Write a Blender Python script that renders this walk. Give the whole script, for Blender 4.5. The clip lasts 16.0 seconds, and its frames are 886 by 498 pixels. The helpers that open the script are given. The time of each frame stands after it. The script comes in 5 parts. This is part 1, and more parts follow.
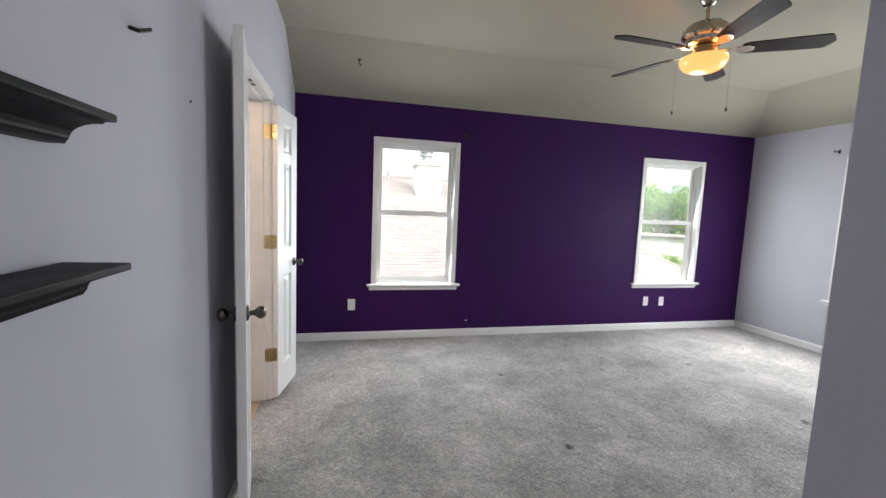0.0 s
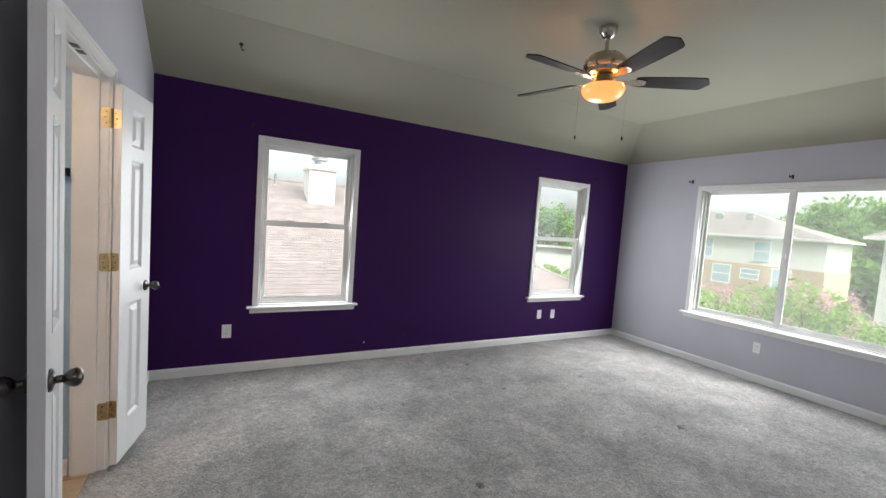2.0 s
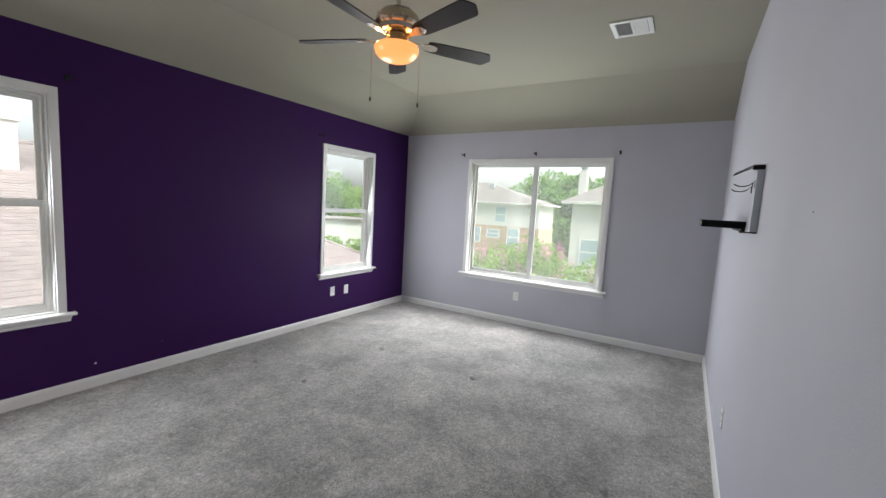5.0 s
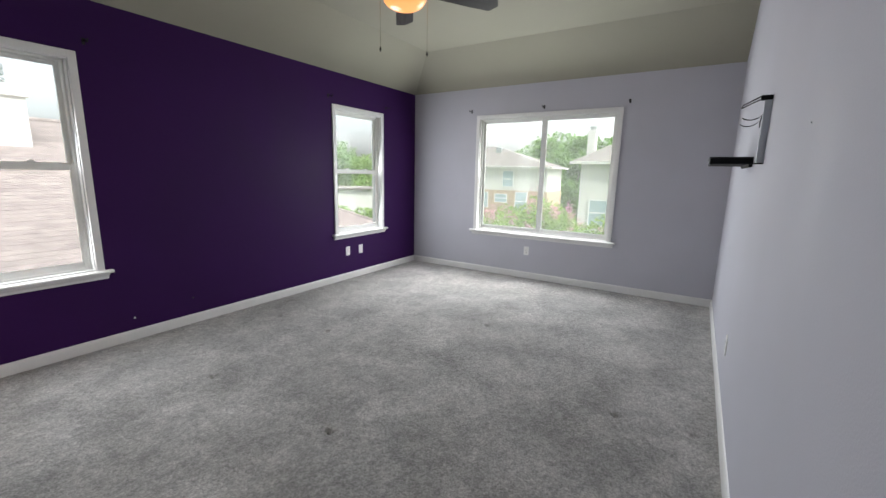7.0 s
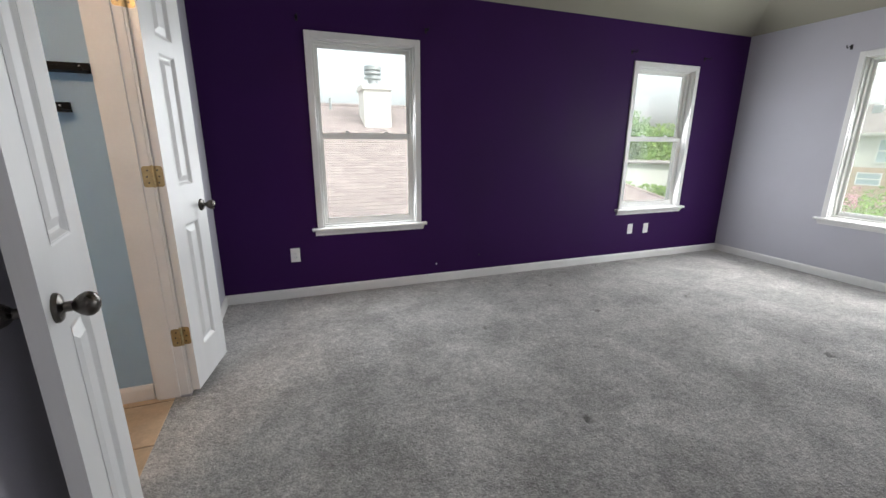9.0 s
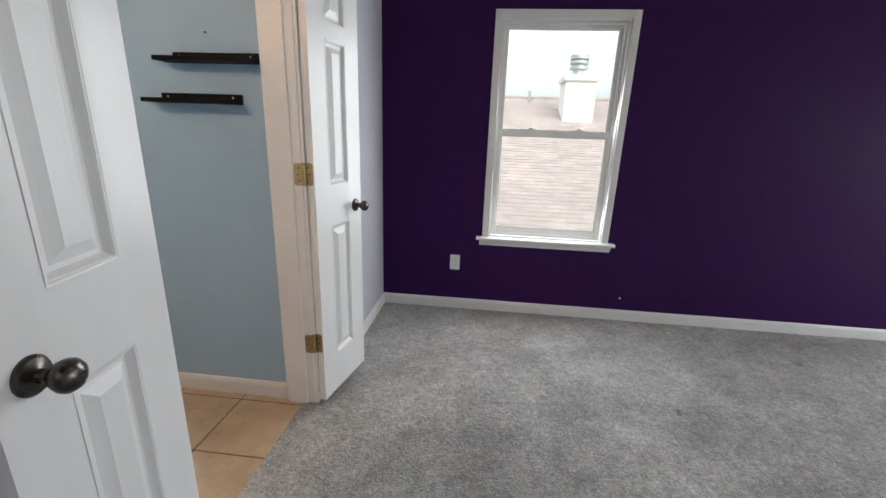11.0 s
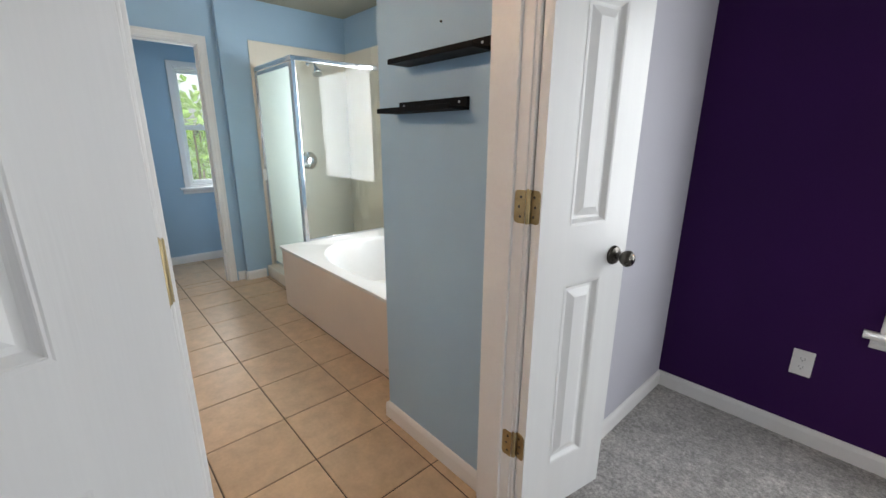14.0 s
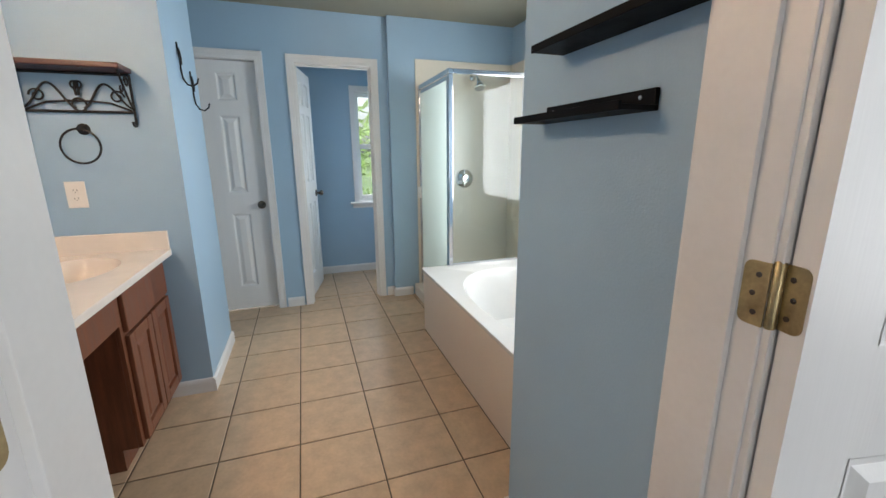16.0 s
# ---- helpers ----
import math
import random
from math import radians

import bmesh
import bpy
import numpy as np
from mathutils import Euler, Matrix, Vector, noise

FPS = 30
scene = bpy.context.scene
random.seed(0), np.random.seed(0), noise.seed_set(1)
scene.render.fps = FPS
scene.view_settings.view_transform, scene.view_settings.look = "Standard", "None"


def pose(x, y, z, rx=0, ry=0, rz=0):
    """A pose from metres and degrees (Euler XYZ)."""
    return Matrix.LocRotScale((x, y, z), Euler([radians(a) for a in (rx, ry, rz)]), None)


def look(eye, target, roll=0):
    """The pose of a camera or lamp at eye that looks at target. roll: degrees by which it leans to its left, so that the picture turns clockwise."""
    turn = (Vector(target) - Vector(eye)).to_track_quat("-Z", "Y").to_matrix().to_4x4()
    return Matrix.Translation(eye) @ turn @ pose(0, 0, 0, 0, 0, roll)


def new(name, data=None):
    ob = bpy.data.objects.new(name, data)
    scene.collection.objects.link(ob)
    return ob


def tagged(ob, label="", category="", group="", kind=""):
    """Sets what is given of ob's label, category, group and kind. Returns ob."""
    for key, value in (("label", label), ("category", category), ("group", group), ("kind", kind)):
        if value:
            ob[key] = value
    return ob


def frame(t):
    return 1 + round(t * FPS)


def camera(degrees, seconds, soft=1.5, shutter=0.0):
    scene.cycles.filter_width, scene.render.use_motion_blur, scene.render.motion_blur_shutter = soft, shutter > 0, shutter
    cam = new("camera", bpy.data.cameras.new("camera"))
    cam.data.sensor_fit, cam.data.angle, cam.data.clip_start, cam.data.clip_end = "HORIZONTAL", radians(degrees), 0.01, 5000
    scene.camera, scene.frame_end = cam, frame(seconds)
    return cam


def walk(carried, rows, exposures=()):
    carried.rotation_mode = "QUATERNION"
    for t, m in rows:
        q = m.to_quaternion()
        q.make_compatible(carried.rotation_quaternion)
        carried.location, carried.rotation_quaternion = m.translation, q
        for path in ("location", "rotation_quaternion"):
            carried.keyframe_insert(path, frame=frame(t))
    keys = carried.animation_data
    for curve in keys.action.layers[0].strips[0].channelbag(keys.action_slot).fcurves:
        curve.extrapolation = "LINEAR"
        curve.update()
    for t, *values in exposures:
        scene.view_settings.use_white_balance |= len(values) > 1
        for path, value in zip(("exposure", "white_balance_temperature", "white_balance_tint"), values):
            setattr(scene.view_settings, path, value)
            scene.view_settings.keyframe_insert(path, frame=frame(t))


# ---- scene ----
cam = camera(95.1, 16.0)
PATH = [
    (0, (0.364, 0.495, 1.405), (0.828, 2.429, 1.203), 2.3),
    (0.5, (0.375, 0.552, 1.478), (0.901, 2.477, 1.346), 2.3),
    (1, (0.375, 0.623, 1.489), (1.023, 2.512, 1.382), 2.6),
    (1.5, (0.373, 0.719, 1.478), (1.175, 2.547, 1.362), 3.3),
    (2, (0.389, 0.79, 1.462), (1.337, 2.546, 1.326), 4.1),
    (2.5, (0.436, 0.873, 1.462), (1.522, 2.545, 1.311), 4.7),
    (3, (0.481, 0.949, 1.449), (1.705, 2.522, 1.283), 5.1),
    (3.5, (0.523, 1.051, 1.458), (1.899, 2.492, 1.288), 5.2),
    (4, (0.501, 1.117, 1.464), (2.02, 2.408, 1.295), 4.8),
    (4.5, (0.501, 1.12, 1.468), (2.147, 2.243, 1.296), 4.2),
    (4.7, (0.509, 1.116, 1.471), (2.194, 2.179, 1.295), 3.9),
    (6.8, (0.398, 1.086, 1.362), (2.1, 2.077, 1.017), 1.4),
    (7, (0.376, 1.077, 1.342), (2.045, 2.115, 0.973), 1.2),
    (7.5, (0.356, 1.065, 1.302), (1.924, 2.234, 0.885), 1.1),
    (8, (0.348, 1.096, 1.302), (1.717, 2.479, 0.837), 0.8),
    (8.5, (0.379, 1.161, 1.307), (1.394, 2.814, 0.82), 0.1),
    (9, (0.454, 1.246, 1.28), (1.123, 3.061, 0.774), 0.3),
    (9.5, (0.508, 1.322, 1.261), (0.922, 3.206, 0.732), 0.2),
    (11.8, (0.655, 2.004, 1.336), (0.139, 3.853, 0.774), 1.7),
    (12, (0.651, 2.036, 1.32), (0.046, 3.861, 0.771), 1.3),
    (12.5, (0.615, 2.178, 1.311), (-0.221, 3.913, 0.772), 0.9),
    (13, (0.58, 2.3, 1.309), (-0.477, 3.91, 0.768), 0.6),
    (13.5, (0.576, 2.429, 1.31), (-0.684, 3.889, 0.779), 0.6),
    (14, (0.54, 2.519, 1.312), (-0.888, 3.816, 0.784), 0.3),
    (14.5, (0.425, 2.606, 1.316), (-1.136, 3.743, 0.8), -0.1),
    (15, (0.32, 2.685, 1.309), (-1.356, 3.656, 0.812), -0.2),
    (15.5, (0.249, 2.774, 1.318), (-1.522, 3.574, 0.845), -0.3),
    (16, (0.219, 2.849, 1.323), (-1.625, 3.474, 0.864), -0.4),
]
EXPOSURES = [(0, 2.5), (1, 2.35), (3, 2.1), (9, 2.1), (12, 2.1), (14, 2.15), (15.5, 2.15), (16, 2.05)]
walk(cam, [(t, look(eye, target, roll)) for t, eye, target, roll in PATH], EXPOSURES)


# ---- world, sun, large lights ----
world = bpy.data.worlds.new("overcast_sky")
scene.world = world
world.use_nodes = True
wn = world.node_tree.nodes
wl = world.node_tree.links
sky = wn.new("ShaderNodeTexSky")
sky.sky_type = "NISHITA"
sky.sun_disc = False
sky.sun_elevation = radians(52)
sky.sun_rotation = radians(140)
sky.dust_density = 5.0
grey_sky = wn.new("ShaderNodeHueSaturation")
grey_sky.inputs["Saturation"].default_value = 0.25
wl.new(sky.outputs[0], grey_sky.inputs["Color"])
wl.new(grey_sky.outputs[0], wn["Background"].inputs["Color"])
wn["Background"].inputs["Strength"].default_value = 0.14

sun = new("sun", bpy.data.lights.new("sun", "SUN"))
sun.data.energy, sun.data.angle, sun.data.color = 1.15, radians(14), (1, 0.97, 0.92)
sun.matrix_basis = look((0, 0, 30), (Vector((0, 0, 30)) + Vector((0.38, 0.48, -0.79))))


def sky_lamp(name, eye, target, width, height, watts, colour=(0.925, 0.965, 1.0)):
    """Sky light that falls in through one window from above."""
    d = bpy.data.lights.new(name, "AREA")
    d.shape, d.size, d.size_y, d.energy, d.color = "RECTANGLE", width, height, watts, colour
    ob = new(name, d)
    ob.matrix_basis = look(eye, target)
    return ob


for z in (1.66, 0.98):
    sky_lamp("sky_light", (1.084, 4.80, z), (1.084, 2.80, z - 0.28), 0.78, 0.66, 2.8)
    sky_lamp("sky_light", (4.30, 4.80, z), (4.30, 2.80, z - 0.28), 0.76, 0.66, 2.6)
    sky_lamp("sky_light", (5.495, 2.83, z), (3.495, 2.83, z - 0.28), 1.70, 0.66, 5.2)
sky_lamp("sky_light", (-1.815, 4.71, 1.42), (-1.815, 2.71, 1.40), 1.0, 1.05, 9)
sky_lamp("sky_light", (-4.38, 3.72, 1.4), (-2.38, 3.7, 1.1), 0.52, 1.1, 2)
for dx, dy in ((-0.079, 0.089), (0.079, -0.089)):
    d = bpy.data.lights.new("fan_bulb", "POINT")
    d.energy, d.color, d.shadow_soft_size = 0.36, (1.0, 0.45, 0.14), 0.02
    new("fan_bulb", d).matrix_basis = pose(2.587 + dx, 2.772 + dy, 2.452)


# ---- small builders ----
def part(name, bm, material, parent=None, label="", smooth=False):
    """One bmesh as one mesh object, under a thing or a part."""
    me = bpy.data.meshes.new(name)
    bmesh.ops.recalc_face_normals(bm, faces=bm.faces)
    bm.to_mesh(me)
    bm.free()
    if smooth:
        for p in me.polygons:
            p.use_smooth = True
        me.set_sharp_from_angle(angle=radians(38))
    me.materials.append(material)
    ob = new(name, me)
    ob.parent = parent
    if label:
        ob["label"] = label
    return ob


def thing(name, m, label, category, group="", kind=""):
    """An Empty at a thing's base."""
    ob = new(name)
    ob.matrix_basis = m
    ob.empty_display_size = 0.05
    return tagged(ob, label, category, group, kind)


def box(bm, lo, hi, bevel=0.0, segments=2):
    lo, hi = [min(a, b) for a, b in zip(lo, hi)], [max(a, b) for a, b in zip(lo, hi)]
    vs = bmesh.ops.create_cube(bm, size=1.0)["verts"]
    for v in vs:
        v.co = Vector([(lo[i] + hi[i]) / 2 + v.co[i] * (hi[i] - lo[i]) for i in range(3)])
    if bevel > 0:
        es = list({e for v in vs for e in v.link_edges})
        bmesh.ops.bevel(bm, geom=es, offset=bevel, segments=segments, affect="EDGES", profile=0.6)
    return bm


def boxes(*rows, bevel=0.0):
    bm = bmesh.new()
    for lo, hi in rows:
        box(bm, lo, hi, bevel)
    return bm


def lathe(bm, profile, segs=24, m=None):
    """Turns (radius, height) pairs round the z axis."""
    m = m or Matrix()
    rings = []
    for r, z in profile:
        if r < 1e-5:
            rings.append([bm.verts.new(m @ Vector((0, 0, z)))])
        else:
            rings.append([bm.verts.new(m @ Vector((r * math.cos(2 * math.pi * k / segs), r * math.sin(2 * math.pi * k / segs), z))) for k in range(segs)])
    for a, b in zip(rings, rings[1:]):
        for k in range(segs):
            q = [a[k % len(a)], a[(k + 1) % len(a)], b[(k + 1) % len(b)], b[k % len(b)]]
            q = list(dict.fromkeys(q))
            if len(q) > 2:
                bm.faces.new(q)
    return bm


def tube(bm, pts, r, segs=8, closed=False):
    """A round bar along points."""
    pts = [Vector(p) for p in pts]
    n = len(pts)
    rings = []
    side = None
    for i, p in enumerate(pts):
        a = pts[(i - 1) % n] if closed or i else p
        b = pts[(i + 1) % n] if closed or i < n - 1 else p
        d = (b - a).normalized()
        if side is None:
            side = d.orthogonal().normalized()
        side = (side - d * side.dot(d)).normalized()
        up = d.cross(side)
        rings.append([bm.verts.new(p + r * (math.cos(2 * math.pi * k / segs) * side + math.sin(2 * math.pi * k / segs) * up)) for k in range(segs)])
    pairs = list(zip(rings, rings[1:])) + ([(rings[-1], rings[0])] if closed else [])
    for a, b in pairs:
        for k in range(segs):
            bm.faces.new((a[k], a[(k + 1) % segs], b[(k + 1) % segs], b[k]))
    if not closed:
        bm.faces.new(rings[0][::-1])
        bm.faces.new(rings[-1])
    return bm


def extrude(bm, outline, m, length):
    """A moulding: an outline in (a, b), carried along local z by length, laid by m."""
    lo = [bm.verts.new(m @ Vector((a, b, 0))) for a, b in outline]
    hi = [bm.verts.new(m @ Vector((a, b, length))) for a, b in outline]
    n = len(outline)
    for k in range(n):
        bm.faces.new((lo[k], lo[(k + 1) % n], hi[(k + 1) % n], hi[k]))
    bm.faces.new(lo[::-1])
    bm.faces.new(hi)
    return bm


def arc(cx, cy, r, a0, a1, n=8):
    return [(cx + r * math.cos(radians(a0 + (a1 - a0) * k / n)), cy + r * math.sin(radians(a0 + (a1 - a0) * k / n))) for k in range(n + 1)]


# ---- materials ----
def material(name, colour, rough=0.6, metal=0.0, vary=0.08, scale=6.0, fine=120.0, bump=0.15, bump_depth=0.002, stretch=(1, 1, 1), spec=0.5, rough_vary=0.08, random_tint=0.0):
    """A surface with variation at two scales, and fine relief."""
    m = bpy.data.materials.new(name)
    m.use_nodes = True
    n, l = m.node_tree.nodes, m.node_tree.links
    b = n["Principled BSDF"]
    b.inputs["Metallic"].default_value = metal
    b.inputs["Specular IOR Level"].default_value = spec
    tc = n.new("ShaderNodeTexCoord")
    mp = n.new("ShaderNodeMapping")
    mp.inputs["Scale"].default_value = stretch
    if random_tint:
        l.new(n.new("ShaderNodeNewGeometry").outputs["Position"], mp.inputs["Vector"])
    else:
        l.new(tc.outputs["Object"], mp.inputs["Vector"])
    big = n.new("ShaderNodeTexNoise")
    big.inputs["Scale"].default_value, big.inputs["Detail"].default_value = scale, 4
    small = n.new("ShaderNodeTexNoise")
    small.inputs["Scale"].default_value, small.inputs["Detail"].default_value = fine, 3
    for t in (big, small):
        l.new(mp.outputs[0], t.inputs["Vector"])
    mix = n.new("ShaderNodeMath")
    mix.operation = "MULTIPLY_ADD"
    mix.inputs[1].default_value = 0.4
    l.new(small.outputs[0], mix.inputs[0])
    l.new(big.outputs[0], mix.inputs[2])
    rng = n.new("ShaderNodeMapRange")
    rng.inputs["From Min"].default_value, rng.inputs["From Max"].default_value = 0.45, 0.95
    rng.inputs["To Min"].default_value, rng.inputs["To Max"].default_value = 1 - vary, 1 + vary
    l.new(mix.outputs[0], rng.inputs["Value"])
    value = rng.outputs[0]
    if random_tint:
        info = n.new("ShaderNodeObjectInfo")
        r2 = n.new("ShaderNodeMapRange")
        r2.inputs["To Min"].default_value, r2.inputs["To Max"].default_value = 1 - random_tint, 1 + random_tint
        l.new(info.outputs["Random"], r2.inputs["Value"])
        mm = n.new("ShaderNodeMath")
        mm.operation = "MULTIPLY"
        l.new(value, mm.inputs[0])
        l.new(r2.outputs[0], mm.inputs[1])
        value = mm.outputs[0]
    hsv = n.new("ShaderNodeHueSaturation")
    hsv.inputs["Color"].default_value = (*colour, 1)
    l.new(value, hsv.inputs["Value"])
    l.new(hsv.outputs[0], b.inputs["Base Color"])
    rr = n.new("ShaderNodeMapRange")
    rr.inputs["From Min"].default_value, rr.inputs["From Max"].default_value = 0.3, 0.7
    rr.inputs["To Min"].default_value, rr.inputs["To Max"].default_value = max(0.02, rough - rough_vary), min(1, rough + rough_vary)
    l.new(big.outputs[0], rr.inputs["Value"])
    l.new(rr.outputs[0], b.inputs["Roughness"])
    if bump:
        bp = n.new("ShaderNodeBump")
        bp.inputs["Strength"].default_value, bp.inputs["Distance"].default_value = bump, bump_depth
        l.new(small.outputs[0], bp.inputs["Height"])
        l.new(bp.outputs[0], b.inputs["Normal"])
    return m


def glass_material(name, tint=(1, 1, 1), gloss=0.02, blur=None, base=0.045):
    """A thin pane: clear, with the gloss of a Fresnel surface; blurred for obscure glass, or slightly for a veil of
    glare.
    """
    m = bpy.data.materials.new(name)
    m.use_nodes = True
    n, l = m.node_tree.nodes, m.node_tree.links
    n.remove(n["Principled BSDF"])
    clear = n.new("ShaderNodeBsdfTransparent")
    clear.inputs[0].default_value = (*tint, 1)
    shine = n.new("ShaderNodeBsdfGlossy")
    shine.inputs["Roughness"].default_value = gloss
    facing = n.new("ShaderNodeLayerWeight")
    facing.inputs["Blend"].default_value = 0.5
    power = n.new("ShaderNodeMath")
    power.operation = "POWER"
    power.inputs[1].default_value = 5.0
    l.new(facing.outputs["Facing"], power.inputs[0])
    fr = n.new("ShaderNodeMath")
    fr.operation = "MULTIPLY_ADD"
    fr.inputs[1].default_value, fr.inputs[2].default_value = 0.85, base
    l.new(power.outputs[0], fr.inputs[0])
    mix = n.new("ShaderNodeMixShader")
    l.new(fr.outputs[0], mix.inputs[0])
    body = clear
    if blur is not None:
        haze = n.new("ShaderNodeBsdfTranslucent")
        haze.inputs[0].default_value = (*tint, 1)
        half = n.new("ShaderNodeMixShader")
        half.inputs[0].default_value = blur
        l.new(clear.outputs[0], half.inputs[1])
        l.new(haze.outputs[0], half.inputs[2])
        body = half
    l.new(body.outputs[0], mix.inputs[1])
    l.new(shine.outputs[0], mix.inputs[2])
    l.new(mix.outputs[0], n["Material Output"].inputs["Surface"])
    return m


def glow_material(name, colour, strength):
    """Lit opal glass."""
    m = bpy.data.materials.new(name)
    m.use_nodes = True
    b = m.node_tree.nodes["Principled BSDF"]
    b.inputs["Base Color"].default_value = (0.85, 0.8, 0.7, 1)
    b.inputs["Roughness"].default_value = 0.25
    b.inputs["Emission Color"].default_value = (*colour, 1)
    b.inputs["Emission Strength"].default_value = strength
    return m


def carpet_material():
    m = material("grey_carpet", (0.375, 0.360, 0.345), 0.95, vary=0.12, scale=1.6, fine=120, bump=0.9, bump_depth=0.009, spec=0.1, rough_vary=0.02)
    n, l = m.node_tree.nodes, m.node_tree.links
    tc = n["Texture Coordinate"]
    hsv = n["Hue/Saturation/Value"]
    prev = hsv.inputs["Value"].links[0].from_socket
    for scale, lo, hi, detail, dist in ((2.3, 0.77, 1.22, 9, 0.4), (9, 0.85, 1.13, 6, 0.8), (34, 0.80, 1.18, 4, 0.8), (75, 0.78, 1.2, 2, 0), (210, 0.74, 1.26, 2, 0)):
        t = n.new("ShaderNodeTexNoise")
        t.inputs["Scale"].default_value, t.inputs["Detail"].default_value, t.inputs["Distortion"].default_value = scale, detail, dist
        l.new(tc.outputs["Object"], t.inputs["Vector"])
        r = n.new("ShaderNodeMapRange")
        r.inputs["From Min"].default_value, r.inputs["From Max"].default_value = 0.33, 0.67
        r.inputs["To Min"].default_value, r.inputs["To Max"].default_value = lo, hi
        l.new(t.outputs[0], r.inputs["Value"])
        mm = n.new("ShaderNodeMath")
        mm.operation = "MULTIPLY"
        l.new(prev, mm.inputs[0])
        l.new(r.outputs[0], mm.inputs[1])
        prev = mm.outputs[0]
    l.new(prev, hsv.inputs["Value"])
    b = n["Principled BSDF"]
    b.inputs["Sheen Weight"].default_value = 0.25
    b.inputs["Sheen Roughness"].default_value = 0.6
    return m


LILAC = material("lilac_wall_paint", (0.49, 0.485, 0.54), 0.8, vary=0.035, scale=2.5, fine=160, bump=0.35, bump_depth=0.0016)
PURPLE = material("deep_purple_wall_paint", (0.036, 0.0080, 0.072), 0.6, spec=0.13, vary=0.10, scale=1.8, fine=160, bump=0.35, bump_depth=0.0016)
BLUE = material("sky_blue_wall_paint", (0.335, 0.485, 0.625), 0.55, vary=0.04, scale=2.5, fine=160, bump=0.35, bump_depth=0.0016)
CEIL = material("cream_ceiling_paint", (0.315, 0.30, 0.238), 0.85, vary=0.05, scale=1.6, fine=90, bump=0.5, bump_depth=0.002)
TRIM = material("white_trim_paint", (0.76, 0.75, 0.74), 0.38, vary=0.04, scale=5, fine=80, bump=0.12)
DOORPAINT = material("white_door_paint", (0.79, 0.79, 0.785), 0.36, vary=0.03, scale=4, fine=75, bump=0.16, bump_depth=0.0012, stretch=(3, 3, 0.12))
VINYL = material("white_window_vinyl", (0.78, 0.78, 0.75), 0.4, vary=0.03, scale=8, fine=60, bump=0.05)
CARPET = carpet_material()
TILE = material("tan_ceramic_tile", (0.57, 0.405, 0.265), 0.34, vary=0.14, scale=13, fine=60, bump=0.4, bump_depth=0.0011, rough_vary=0.04, random_tint=0.06)
GROUT = material("brown_grout", (0.10, 0.075, 0.052), 0.9, vary=0.15, scale=20, fine=200, bump=0.4)
PEWTER = material("dark_pewter", (0.115, 0.105, 0.095), 0.3, metal=1.0, vary=0.1, scale=30, fine=200, bump=0.05)
NICKEL = material("brushed_nickel", (0.55, 0.50, 0.43), 0.22, metal=1.0, vary=0.08, scale=20, fine=200, bump=0.04)
CHROME = material("chrome", (0.78, 0.80, 0.82), 0.12, metal=1.0, vary=0.04, scale=20, fine=150, bump=0.02, rough_vary=0.05)
BRASS = material("aged_brass", (0.44, 0.35, 0.19), 0.42, metal=1.0, vary=0.18, scale=40, fine=160, bump=0.1)
STEEL = material("grey_steel", (0.42, 0.45, 0.47), 0.35, metal=1.0, vary=0.08, scale=20, fine=120, bump=0.05)
IRON = material("black_wrought_iron", (0.010, 0.009, 0.009), 0.5, spec=0.35, vary=0.2, scale=40, fine=120, bump=0.3)
BLACKPAINT = material("black_satin_paint", (0.0045, 0.005, 0.0055), 0.5, spec=0.11, vary=0.2, scale=10, fine=120, bump=0.08)
LEDGE = material("matt_black_metal", (0.004, 0.004, 0.0045), 0.5, spec=0.08, vary=0.2, scale=10, fine=120, bump=0.08)
DARKBLADE = material("dark_walnut_blade", (0.014, 0.009, 0.0075), 0.5, spec=0.22, vary=0.25, scale=5, fine=60, bump=0.15, stretch=(0.6, 8, 8))
OAK = material("red_brown_oak", (0.185, 0.066, 0.032), 0.4, vary=0.28, scale=5, fine=45, bump=0.25, stretch=(9, 9, 0.7))
DARKWOOD = material("dark_mahogany_board", (0.055, 0.016, 0.011), 0.35, vary=0.25, scale=6, fine=60, bump=0.15, stretch=(8, 0.8, 8))
MARBLE = material("cream_cultured_marble", (0.82, 0.745, 0.67), 0.16, vary=0.05, scale=5, fine=30, bump=0.02, rough_vary=0.05)
TUBWHITE = material("white_tub_acrylic", (0.70, 0.69, 0.66), 0.18, vary=0.03, scale=4, fine=50, bump=0.02, rough_vary=0.05)
APRON = material("almond_tub_panel", (0.66, 0.575, 0.49), 0.35, vary=0.04, scale=4, fine=60, bump=0.05)
SURROUND = material("almond_shower_panel", (0.77, 0.72, 0.62), 0.22, vary=0.04, scale=3, fine=50, bump=0.03)
PLATE = material("white_plastic_plate", (0.80, 0.79, 0.77), 0.35, vary=0.02, scale=20, fine=90, bump=0.02)
IVORY = material("ivory_plastic_plate", (0.80, 0.76, 0.70), 0.35, vary=0.02, scale=20, fine=90, bump=0.02)
SLOT = material("dark_slot", (0.03, 0.03, 0.03), 0.7, vary=0.1)
# tint and translucent veil put glare over the outdoor view into the glass
PANE = glass_material("veiled_window_glass", (0.84, 0.865, 0.86), blur=0.07, base=0.015)
SHOWERGLASS = glass_material("shower_glass", (0.965, 0.985, 0.98), 0.02, base=0.028)
OBSCURE = glass_material("obscure_glass", (0.90, 0.96, 0.94), 0.2, blur=0.75)
FROSTED = glass_material("frosted_glass", (0.52, 0.57, 0.57), 0.2, blur=0.9)
